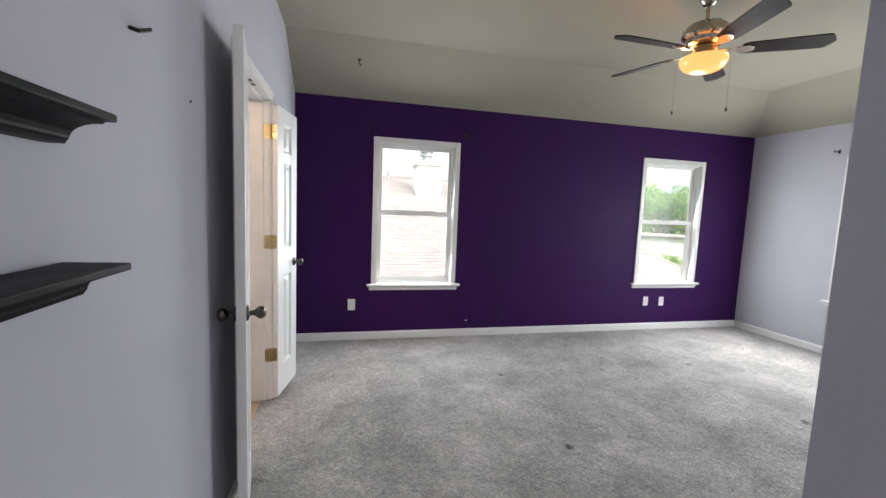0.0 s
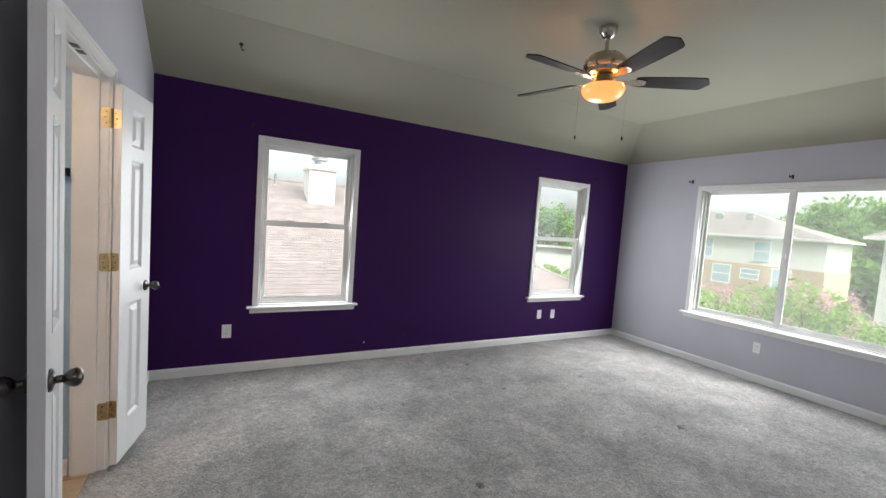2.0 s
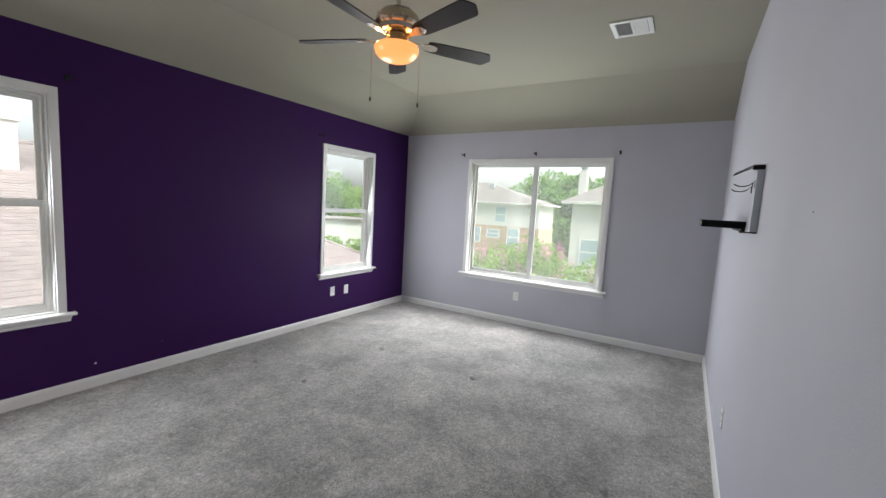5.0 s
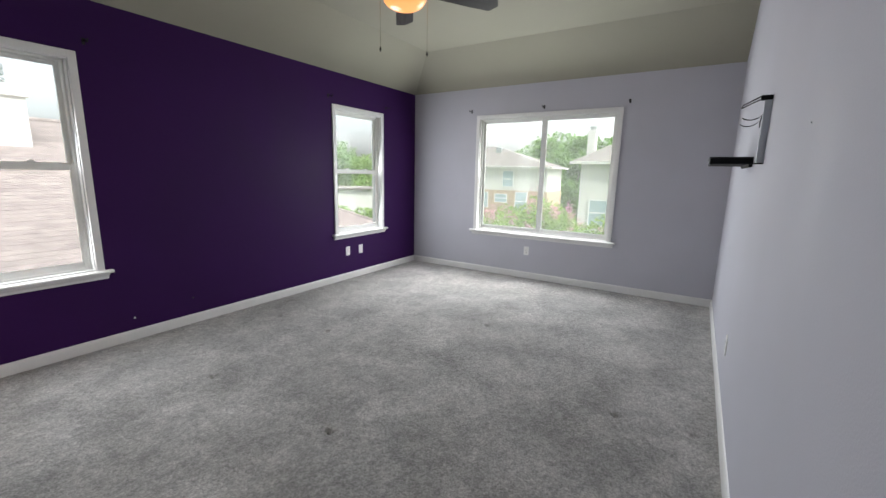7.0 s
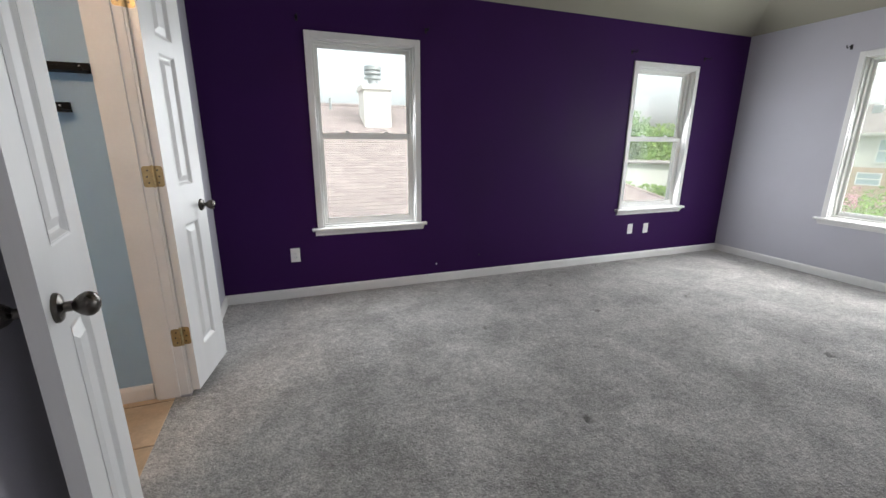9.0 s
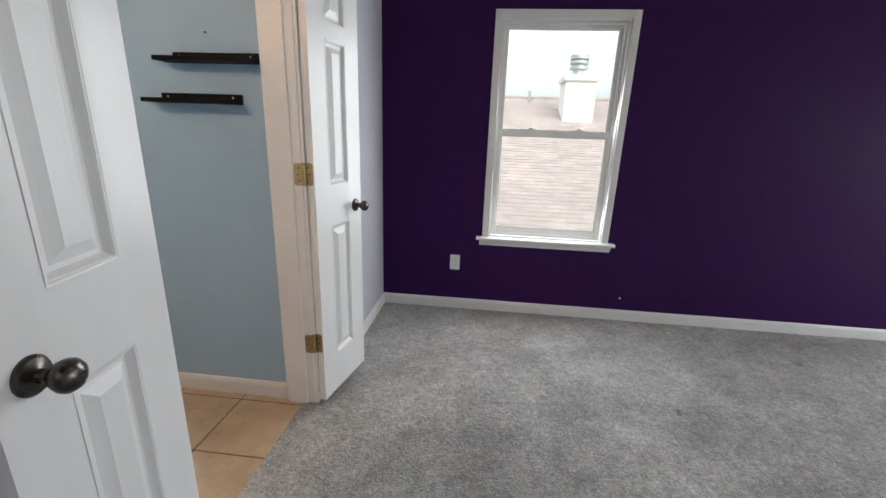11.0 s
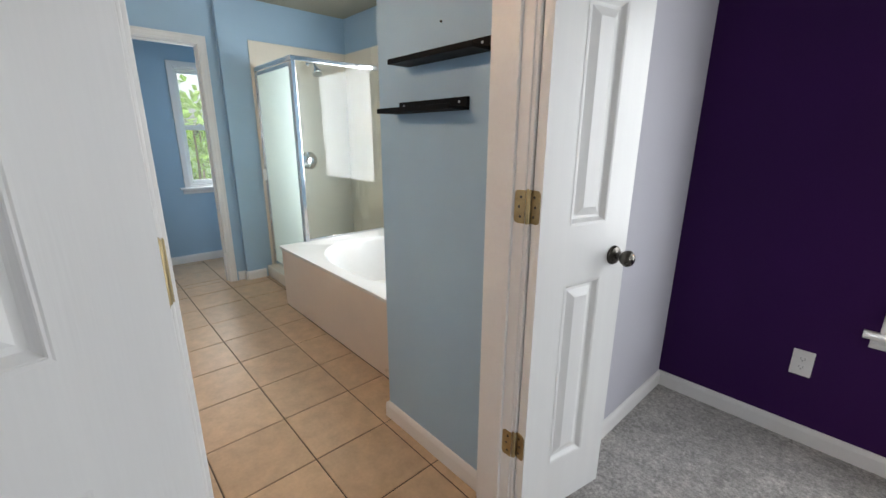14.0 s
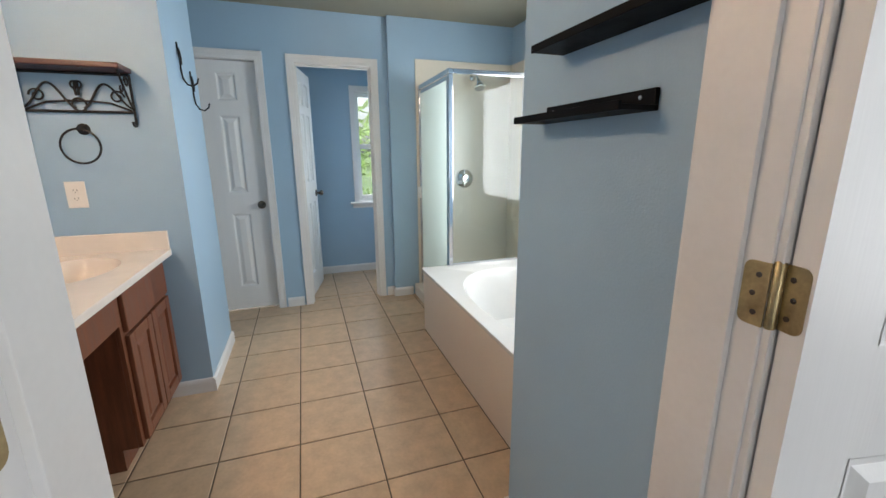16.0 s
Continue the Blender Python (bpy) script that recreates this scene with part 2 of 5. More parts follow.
# glow of the dome added out of view to brighten the passage
FILLGLOW = glow_material("glowing_fill_dome", (1.0, 0.95, 0.90), 11.0)
OPAL = glow_material("lit_opal_glass", (1.0, 0.34, 0.10), 0.31)
OPAL.node_tree.nodes["Principled BSDF"].inputs["Base Color"].default_value = (0.42, 0.22, 0.09, 1)
BULB = glow_material("lit_bulb", (1.0, 0.63, 0.39), 27.0)


# ---- the large structure ----
W, E, N, S = -0.145, 5.495, 4.80, 0.825   # bedroom faces
HALL = 0.885                              # the passage's east face
BW, BN, BS = -3.455, 4.76, 1.58           # bathroom faces
TOP, EAVE, RUN = 2.82, 2.465, 0.645        # flat ceiling, wall top, width of the slopes
BTOP = 2.43
DOOR_S, DOOR_N = 2.60, 3.45               # bathroom doorway
HEAD = 2.06


def wall(name, axis, u0, u1, z0, z1, w0, w1, mat, label, openings=()):
    """A wall with real openings; axis is the way it runs, w0..w1 its thickness."""
    bm = bmesh.new()

    def put(a, b, c, d):
        if b - a > 1e-4 and d - c > 1e-4:
            lo, hi = ((a, w0, c), (b, w1, d)) if axis == "x" else ((w0, a, c), (w1, b, d))
            box(bm, lo, hi)
    u = u0
    for a, b, c, d in sorted(openings):
        put(u, a, z0, z1)
        put(a, b, z0, c)
        put(a, b, d, z1)
        u = b
    put(u, u1, z0, z1)
    return tagged(part(name, bm, mat), label, "wall", kind="structure")


W1 = (0.668, 1.500, 0.57, 2.060)
W2 = (3.893, 4.710, 0.57, 2.060)
W3 = (1.945, 3.708, 0.565, 2.070)
WB = (-2.33, -1.30, 0.87, 1.97)
WC = (3.42, 4.02, 0.80, 1.98)
wall("wall_north", "x", -0.26, 5.645, -0.06, 2.50, N, N + 0.15, PURPLE, "deep purple painted bedroom wall with two windows", [W1, W2])
wall("wall_east", "y", 0.705, N, -0.06, 2.50, E, E + 0.15, LILAC, "pale lilac bedroom wall with a wide window", [W3])
wall("wall_south", "x", HALL, E, -0.06, 2.90, S - 0.12, S, LILAC, "pale lilac bedroom wall with a small rack")
wall("wall_passage", "y", -1.72, S - 0.12, -0.06, 2.90, HALL, HALL + 0.12, LILAC, "pale lilac wall of the entry passage")
wall("wall_passage_end", "x", -0.26, HALL, -0.06, 2.90, -1.72, -1.60, LILAC, "pale lilac wall closing the passage")
wall("wall_west", "y", -1.60, N, -0.06, 2.90, -0.2025, W, LILAC, "pale lilac wall round the bathroom doorway", [(DOOR_S - 0.02, DOOR_N + 0.02, -0.06, HEAD + 0.02)])
wall("wall_bath_east", "y", BS - 0.12, 3.475, 0, 2.60, -0.26, -0.2025, BLUE, "blue bathroom wall round the doorway", [(DOOR_S - 0.02, DOOR_N + 0.02, -0.06, HEAD + 0.02)])
wall("wall_wing", "x", -0.89, -0.2025, 0, 2.60, 3.475, BN, BLUE, "blue wing wall between doorway and tub")
wall("wall_bath_north", "x", -3.46, -0.26, 0, 2.60, BN, BN + 0.19, BLUE, "blue bathroom wall with a window over the tub", [WB])
wall("wall_bath_south", "x", -2.20, -0.26, 0, 2.60, BS - 0.12, BS, BLUE, "blue bathroom wall behind the vanity")
wall("wall_closet_block", "y", BS - 0.12, 2.268, 0, 2.60, -2.85, -2.195, BLUE, "blue boxed wall beside the vanity")
wall("wall_closet_recess", "x", -3.575, -2.85, 0, 2.60, 1.80, 1.92, BLUE, "blue wall of the closet recess")
wall("wall_bath_west", "y", 1.92, 3.60, 0, 2.60, BW - 0.12, BW, BLUE, "blue bathroom wall with two doors", [(2.09, 2.575, 0, 2.045), (2.835, 3.47, 0, 2.045)])
wall("wall_shower", "y", 3.60, BN, 0, 2.60, BW - 0.12, BW + 0.055, BLUE, "blue wall beside the shower")
wall("wall_toilet_west", "y", 2.55, 4.20, 0, 2.60, -4.55, -4.40, BLUE, "blue toilet room wall with a narrow window", [WC])
wall("wall_toilet_south", "x", -4.40, BW - 0.12, 0, 2.60, 2.55, 2.67, BLUE, "blue toilet room wall")
wall("wall_toilet_north", "x", -4.40, BW - 0.12, 0, 2.60, 4.08, 4.20, BLUE, "blue toilet room wall")

# bedroom ceiling: flat, with slopes down to the north and the east wall
bm = bmesh.new()


def slab(points, rise=0.12):
    lo = [bm.verts.new(p) for p in points]
    hi = [bm.verts.new(Vector(p) + Vector((0, 0, rise))) for p in points]
    n = len(points)
    bm.faces.new(lo[::-1])
    bm.faces.new(hi)
    for k in range(n):
        bm.faces.new((lo[k], lo[(k + 1) % n], hi[(k + 1) % n], hi[k]))


OUT = 0.10
DROP = (TOP - EAVE) / RUN * OUT
slab([(-0.30, -1.72, TOP), (E - RUN, -1.72, TOP), (E - RUN, N - RUN, TOP), (-0.30, N - RUN, TOP)])
slab([(-0.30, N - RUN, TOP), (E - RUN, N - RUN, TOP), (E + OUT, N + OUT, EAVE - DROP), (-0.30, N + OUT, EAVE - DROP)])
slab([(E - RUN, -1.72, TOP), (E + OUT, -1.72, EAVE - DROP), (E + OUT, N + OUT, EAVE - DROP), (E - RUN, N - RUN, TOP)])
bmesh.ops.remove_doubles(bm, verts=bm.verts, dist=1e-5)
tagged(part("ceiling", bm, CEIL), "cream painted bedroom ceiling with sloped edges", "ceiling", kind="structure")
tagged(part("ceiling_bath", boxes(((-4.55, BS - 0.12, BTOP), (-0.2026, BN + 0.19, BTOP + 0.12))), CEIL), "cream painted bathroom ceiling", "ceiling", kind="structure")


# carpet: a gently uneven pile
LOW = -0.03
DENTS = ((1.72, 2.605), (2.686, 3.682), (3.61, 2.59), (3.655, 3.67), (1.693, 3.697), (2.683, 4.325), (2.75, 1.34), (2.78, 0.95))


def carpet(name, x0, x1, y0, y1, step, mat, label, rise=0.0045):
    nx, ny = int((x1 - x0) / step), int((y1 - y0) / step)
    verts, faces = [], []
    for j in range(ny + 1):
        for i in range(nx + 1):
            x, y = x0 + (x1 - x0) * i / nx, y0 + (y1 - y0) * j / ny
            h = noise.noise((x * 30, y * 30, 0.0)) * 0.5 + noise.noise((x * 75, y * 75, 3.0)) * 0.6 + noise.noise((x * 5, y * 5, 7.0)) * 0.4
            pit = sum(math.exp(-((x - a) ** 2 + (y - b) ** 2) / 0.00045) for a, b in DENTS)
            ramp = min(1.0, max(0.0, (x + 0.2) / 0.22)) if DOOR_S < y < DOOR_N else 1.0
            verts.append((x, y, LOW * ramp + h * rise - 0.024 * pit))
    for j in range(ny):
        for i in range(nx):
            a = j * (nx + 1) + i
            faces.append((a, a + 1, a + nx + 2, a + nx + 1))
    me = bpy.data.meshes.new(name)
    me.from_pydata(verts, [], faces)
    me.materials.append(mat)
    for p in me.polygons:
        p.use_smooth = True
    return tagged(new(name, me), label, "carpet", kind="structure")


carpet("floor", W - 0.062, E, S - 0.1, N, 0.0115, CARPET, "grey cut-pile bedroom carpet with dents and footmarks")
carpet("floor_passage", W, HALL, -1.6, S - 0.1, 0.03, CARPET, "grey cut-pile carpet of the passage")
tagged(part("subfloor", boxes(((-4.55, -1.72, -0.35), (5.645, 4.95, -0.06)))  , GROUT), "floor slab under the rooms", "floor", kind="structure")


# baseboards
BASE = [(0, 0), (0.014, 0), (0.014, 0.062), (0.011, 0.072), (0.006, 0.080), (0, 0.083)]


def baseboard(a, b, inward, label="white painted baseboard", height=1.0, foot=0.0):
    """From a to b along a wall foot; inward is the way it faces."""
    a, b, inward = Vector((*a, foot)), Vector((*b, foot)), Vector((*inward, 0))
    along = (b - a).normalized()
    m = Matrix.Translation(a) @ Matrix((inward, Vector((0, 0, 1)), along)).transposed().to_4x4()
    bm = bmesh.new()
    extrude(bm, [(p, q * height) for p, q in BASE], m, (b - a).length)
    return tagged(part("baseboard", bm, TRIM), label, "baseboard", kind="structure")


baseboard((W, N), (E, N), (0, -1), "white baseboard under the purple wall", foot=LOW)
baseboard((E, S), (E, N - 0.014), (-1, 0), foot=LOW)
baseboard((HALL, S), (E - 0.014, S), (0, 1), foot=LOW)
baseboard((HALL, -1.6), (HALL, S + 0.014), (-1, 0), foot=LOW)
baseboard((W, DOOR_N + 0.085), (W, N - 0.014), (1, 0), foot=LOW)
baseboard((W, -1.6), (W, DOOR_S - 0.085), (1, 0), foot=LOW)
baseboard((-0.89, 3.475), (-0.30, 3.475), (0, -1))
baseboard((-0.89, 3.461), (-0.89, 3.644), (-1, 0))
baseboard((-2.195, BS), (-2.195, 2.268), (1, 0))
baseboard((-2.85, 2.268), (-2.181, 2.268), (0, 1))
baseboard((-2.85, 1.92), (-2.85, 2.282), (-1, 0))
baseboard((BW, 2.635), (BW, 2.775), (1, 0))
baseboard((BW, 3.53), (BW, 3.60), (1, 0))
baseboard((BW + 0.055, 3.60), (BW + 0.055, 3.77), (1, 0))
baseboard((BW, 3.60), (BW + 0.055, 3.60), (0, -1))
baseboard((-4.40, 2.67), (-4.40, 4.08), (1, 0))
baseboard((-4.386, 2.67), (BW - 0.12, 2.67), (0, 1))
baseboard((-4.386, 4.08), (BW - 0.12, 4.08), (0, -1))


# ---- windows ----
def window(name, m, width, height, sliding, label, depth=0.15, sill=True, fixed=False, glass=None):
    """m: the opening's lower left corner on the room face, x along the wall, y outwards, z up."""
    w = thing(name, m, label, "window", kind="structure")
    c = 0.045
    part("casing", boxes(((-c, -0.016, -0.005), (0.004, 0.003, height + c)), ((width - 0.004, -0.016, -0.005), (width + c, 0.003, height + c)),
                         ((0.004, -0.0155, height - 0.004), (width - 0.004, 0.003, height + c)), bevel=0.003), TRIM, w)
    part("reveal", boxes(((0, 0.003, 0), (0.012, depth, height)), ((width - 0.012, 0.003, 0), (width, depth, height)), ((0.012, 0.003, height - 0.012), (width - 0.012, depth, height)),
                         ((0.012, 0.003, 0.0), (width - 0.012, depth, 0.012))), TRIM, w)
    f = 0.016
    y0, y1 = 0.045, 0.115
    part("window_frame", boxes(((0.012, y0, 0.012), (0.012 + f, y1, height - 0.012)), ((width - 0.012 - f, y0, 0.012), (width - 0.012, y1, height - 0.012)),
                               ((0.012 + f, y0, height - 0.012 - f), (width - 0.012 - f, y1, height - 0.012)), ((0.012 + f, y0, 0.012), (width - 0.012 - f, y1, 0.012 + f)), bevel=0.004), VINYL, w)

    def sash(x0, x1, z0, z1, ya, left=0.024, right=0.024, foot=0.026, top=0.024):
        xa, xb = x0 + left, x1 - right
        s = part("sash", boxes(((x0, ya, z0), (xa, ya + 0.03, z1)), ((xb, ya, z0), (x1, ya + 0.03, z1)), ((xa, ya, z0), (xb, ya + 0.03, z0 + foot)),
                               ((xa, ya, z1 - top), (xb, ya + 0.03, z1)), bevel=0.005), VINYL, w)
        part("glazing_bead", boxes(((xa - 0.002, ya + 0.004, z0 + foot - 0.002), (xa + 0.006, ya + 0.026, z1 - top + 0.002)), ((xb - 0.006, ya + 0.004, z0 + foot - 0.002), (xb + 0.002, ya + 0.026, z1 - top + 0.002)),
                                   ((xa + 0.006, ya + 0.0045, z0 + foot - 0.002), (xb - 0.006, ya + 0.0255, z0 + foot + 0.006)), ((xa + 0.006, ya + 0.0045, z1 - top - 0.006), (xb - 0.006, ya + 0.0255, z1 - top + 0.002)), bevel=0.002), VINYL, s)
        p = part("pane", boxes(((xa - 0.004, ya + 0.012, z0 + foot - 0.004), (xb + 0.004, ya + 0.018, z1 - top + 0.004))), glass or PANE, s, "window glass with a pale glare veil added" if glass is None else "obscure window glass")
        p.visible_shadow = False
        return s
    a, b, lo, hi = 0.012 + f - 0.004, width - 0.012 - f + 0.004, 0.012 + f - 0.004, height - 0.012 - f + 0.004
    if fixed:
        sash(a, b, lo, hi, 0.07)
    elif sliding:
        mid = width * 0.5
        sash(a, mid + 0.028, lo, hi, 0.082, right=0.060, foot=0.040)
        s = sash(mid - 0.028, b, lo, hi, 0.05, left=0.060, foot=0.045)
        part("sash_lock", boxes(((mid - 0.012, 0.036, height * 0.52 - 0.03), (mid + 0.012, 0.051, height * 0.52 + 0.03)), bevel=0.004), VINYL, s)
    else:
        mid = height * 0.512
        sash(a, b, mid - 0.020, hi, 0.082, foot=0.040)
        s = sash(a, b, lo, mid + 0.020, 0.05, foot=0.042, top=0.040)
        for x in (width * 0.3, width * 0.7):
            part("sash_lock", boxes(((x - 0.030, 0.052, mid + 0.020), (x + 0.030, 0.078, mid + 0.029)), ((x - 0.012, 0.050, mid + 0.029), (x + 0.020, 0.070, mid + 0.040)), bevel=0.004), VINYL, s)
    if sill:
        bm = bmesh.new()
        nose = [(0, 0), (-0.045, 0), (-0.052, 0.006), (-0.052, 0.016), (-0.045, 0.022), (0.04, 0.022), (0.04, 0)]
        extrude(bm, nose, Matrix.Translation((-c - 0.045, 0, -0.020)) @ Matrix(((0, 0, 1, 0), (1, 0, 0, 0), (0, 1, 0, 0), (0, 0, 0, 1))), width + 2 * c + 0.09)
        part("window_sill", bm, TRIM, w)
        bm = bmesh.new()
        apron = [(0, 0), (-0.008, 0), (-0.012, 0.008), (-0.016, 0.02), (-0.034, 0.036), (-0.038, 0.046), (0, 0.046)]
        extrude(bm, apron, Matrix.Translation((-c - 0.02, 0, -0.066)) @ Matrix(((0, 0, 1, 0), (1, 0, 0, 0), (0, 1, 0, 0), (0, 0, 0, 1))), width + 2 * c + 0.04)
        part("apron", bm, TRIM, w)
    return w


window("window_1", pose(W1[0], N, W1[2]), W1[1] - W1[0], W1[3] - W1[2], False, "white double-hung window in the purple wall, roof beyond")
window("window_2", pose(W2[0], N, W2[2]), W2[1] - W2[0], W2[3] - W2[2], False, "white double-hung window in the purple wall, garden beyond")
window("window_3", pose(E, W3[1], W3[2], 0, 0, -90), W3[1] - W3[0], W3[3] - W3[2], True, "wide white sliding window in the lilac wall")
window("window_4", pose(WB[0], BN, WB[2]), WB[1] - WB[0], WB[3] - WB[2], False, "white fixed window over the bath tub", depth=0.18, fixed=True, glass=FROSTED)
window("window_5", pose(-4.40, WC[0], WC[2], 0, 0, 90), WC[1] - WC[0], WC[3] - WC[2], False, "narrow white window in the toilet room")


# ---- doors ----
PANELS = ((1.735, 1.93), (1.056, 1.662), (0.205, 0.862))
CLOSET_PANELS = ((1.73, 1.93), (1.01, 1.61), (0.20, 0.83))


def door_leaf(parent, width, height, side, columns=1, off=0.0, panels=PANELS, stile=0.128):
    """A moulded panel leaf: local x from the hinge, thickness on local y times side."""
    t = 0.035
    x0, x1 = (0.020 if off else 0.004), width
    cols = [(x0 + stile, x1 - stile)] if columns == 1 else [(x0 + stile, (x0 + x1) / 2 - 0.045), ((x0 + x1) / 2 + 0.045, x1 - stile)]
    rows = list(panels)
    d = 0.013
    bm = bmesh.new()
    box(bm, (x0, side * d, 0), (x1, side * (t - d), height))
    zs = [0.0] + [z for r in rows[::-1] for z in r] + [height]
    for y0, y1 in ((0.0, d), (t - d, t)):
        ya, yb = side * y0, side * y1
        xs = [x0] + [x for c in cols for x in c] + [x1]
        for k in range(0, len(xs), 2):
            box(bm, (xs[k], ya, 0), (xs[k + 1], yb, height))
        for k in range(0, len(zs), 2):
            for a, b in cols:
                box(bm, (a, ya, zs[k]), (b, yb, zs[k + 1]))
    leaf = part("leaf", bm, DOORPAINT, parent)
    leaf.matrix_basis = Matrix.Translation((0, side * off, 0))
    for a, b in cols:
        for c, e in rows:
            for face in (0, 1):
                bm = bmesh.new()
                loops = []
                for inset, depth in ((-0.006, 0.0), (0.002, 0.002), (0.008, 0.009), (0.012, 0.0128), (0.021, 0.0128), (0.046, 0.0015), (0.046, 0.0015)):
                    y = depth if face == 0 else t - depth
                    if inset < 0:
                        y = -0.0012 if face == 0 else t + 0.0012
                    loops.append([bm.verts.new((x, side * y, z)) for x, z in ((a + inset, c + inset), (b - inset, c + inset), (b - inset, e - inset), (a + inset, e - inset))])
                for p, q in zip(loops, loops[1:-1]):
                    for k in range(4):
                        bm.faces.new((p[k], p[(k + 1) % 4], q[(k + 1) % 4], q[k]))
                bm.faces.new(loops[-2])
                for v in loops[-1]:
                    bm.verts.remove(v)
                part("panel", bm, DOORPAINT, leaf)
    return leaf


def knob(parent, x, z, side, mat=None, both=True):
    """Egg-shaped knob on a round rose, on one or both faces."""
    rose = [(0, 0), (0.032, 0), (0.032, 0.004), (0.028, 0.009), (0.014, 0.012), (0.011, 0.014), (0.011, 0.028), (0.015, 0.032), (0.022, 0.040), (0.0265, 0.050), (0.0265, 0.058), (0.021, 0.067), (0.010, 0.0725), (0, 0.0735)]
    for face in ((0, 1) if both else (1,)):
        bm = bmesh.new()
        y = side * (0.043 if face else 0.008)
        m = Matrix.Translation((x, y, z)) @ Matrix.Rotation(radians(-90 if (side > 0) == bool(face) else 90), 4, "X")
        lathe(bm, rose, 24, m)
        part("door_knob", bm, mat or PEWTER, parent, "dark pewter egg-shaped door knob", smooth=True)


def hinge(parent, z, side, jamb_dir):
    """A butt hinge: a plate on the leaf's edge, one on the jamb, and the pin between."""
    h = 0.0475

    def plate(m):
        o = [(0.002, -h)] + arc(0.026, -h + 0.012, 0.012, -90, 0, 4) + arc(0.026, h - 0.012, 0.012, 0, 90, 4) + [(0.002, h)]
        bm = bmesh.new()
        extrude(bm, o, m, 0.0022)
        pl = part("hinge", bm, BRASS, parent, "aged brass butt hinge")
        for q in (-0.028, 0.0, 0.028):
            b2 = bmesh.new()
            lathe(b2, [(0, -0.001), (0.0042, -0.001), (0.0042, 0.0032), (0.003, 0.0036), (0, 0.003)], 10, m @ Matrix.Translation((0.016 + 0.005 * (q == 0), q, 0.0)))
            part("screw", b2, PEWTER, pl, smooth=True)
        return pl
    # plate on the leaf's hinge edge, facing along local -x
    plate(Matrix.Translation((0.0198, 0.0, z)) @ Matrix((Vector((0, side, 0)), Vector((0, 0, 1)), Vector((-1, 0, 0)))).transposed().to_4x4())
    along, face = jamb_dir
    plate(Matrix.Translation(Vector((0, 0, z)) + face * -0.002) @ Matrix((along, Vector((0, 0, 1)), face)).transposed().to_4x4())
    bm = bmesh.new()
    lathe(bm, [(0, -h - 0.004), (0.004, -h - 0.003), (0.0078, -h), (0.0078, h), (0.005, h + 0.004), (0, h + 0.005)], 14, Matrix.Translation((0.011, 0, z)))
    part("hinge_pin", bm, BRASS, parent, smooth=True)


def open_leaf(name, pin, turn, side, width, label, jamb_face, columns=1, hinges=(0.325, 1.125, 1.865), both=True, zknob=0.945, into=(-1, 0)):
    m = pose(pin[0], pin[1], 0.012, 0, 0, turn)
    d = thing(name, m, label, "door", kind="structure")
    door_leaf(d, width, 2.032, side, columns, 0.008, stile=0.126 if columns == 1 else 0.11)
    knob(d, width - 0.062, zknob - 0.012, side, both=both)
    inv = m.to_3x3().inverted()
    for z in hinges:
        hinge(d, z - 0.012, side, (inv @ Vector((*into, 0)), inv @ Vector((*jamb_face, 0))))
    return d


open_leaf("door_1", (W + 0.003, DOOR_N), 79.0, -1, 0.42, "narrow white panel door leaf folded back beside the purple wall", (0, -1))
open_leaf("door_2", (W + 0.012, DOOR_S), -80.0, 1, 0.42, "narrow white panel door leaf standing open into the bedroom", (0, 1))
open_leaf("door_3", (BW - 0.115, 2.853), 167.5, 1, 0.59, "white panel toilet room door standing open", (0, 1), columns=2, into=(1, 0))
d4 = thing("door_4", pose(BW - 0.055, 2.115, 0.012, 0, 0, 90), "narrow white panel closet door, closed", "door", kind="structure")
door_leaf(d4, 0.44, 2.02, 1, panels=CLOSET_PANELS, stile=0.15)
for zz in (0.9,):
    bm = bmesh.new()
    lathe(bm, [(0, 0), (0.032, 0), (0.032, 0.004), (0.026, 0.010), (0.012, 0.014), (0.012, 0.03), (0.022, 0.040), (0.027, 0.052), (0.022, 0.064), (0, 0.07)], 24,
          Matrix.Translation((0.385, 0.0, zz)) @ Matrix.Rotation(radians(90), 4, "X"))
    part("door_knob", bm, PEWTER, d4, "dark pewter round door knob", smooth=True)


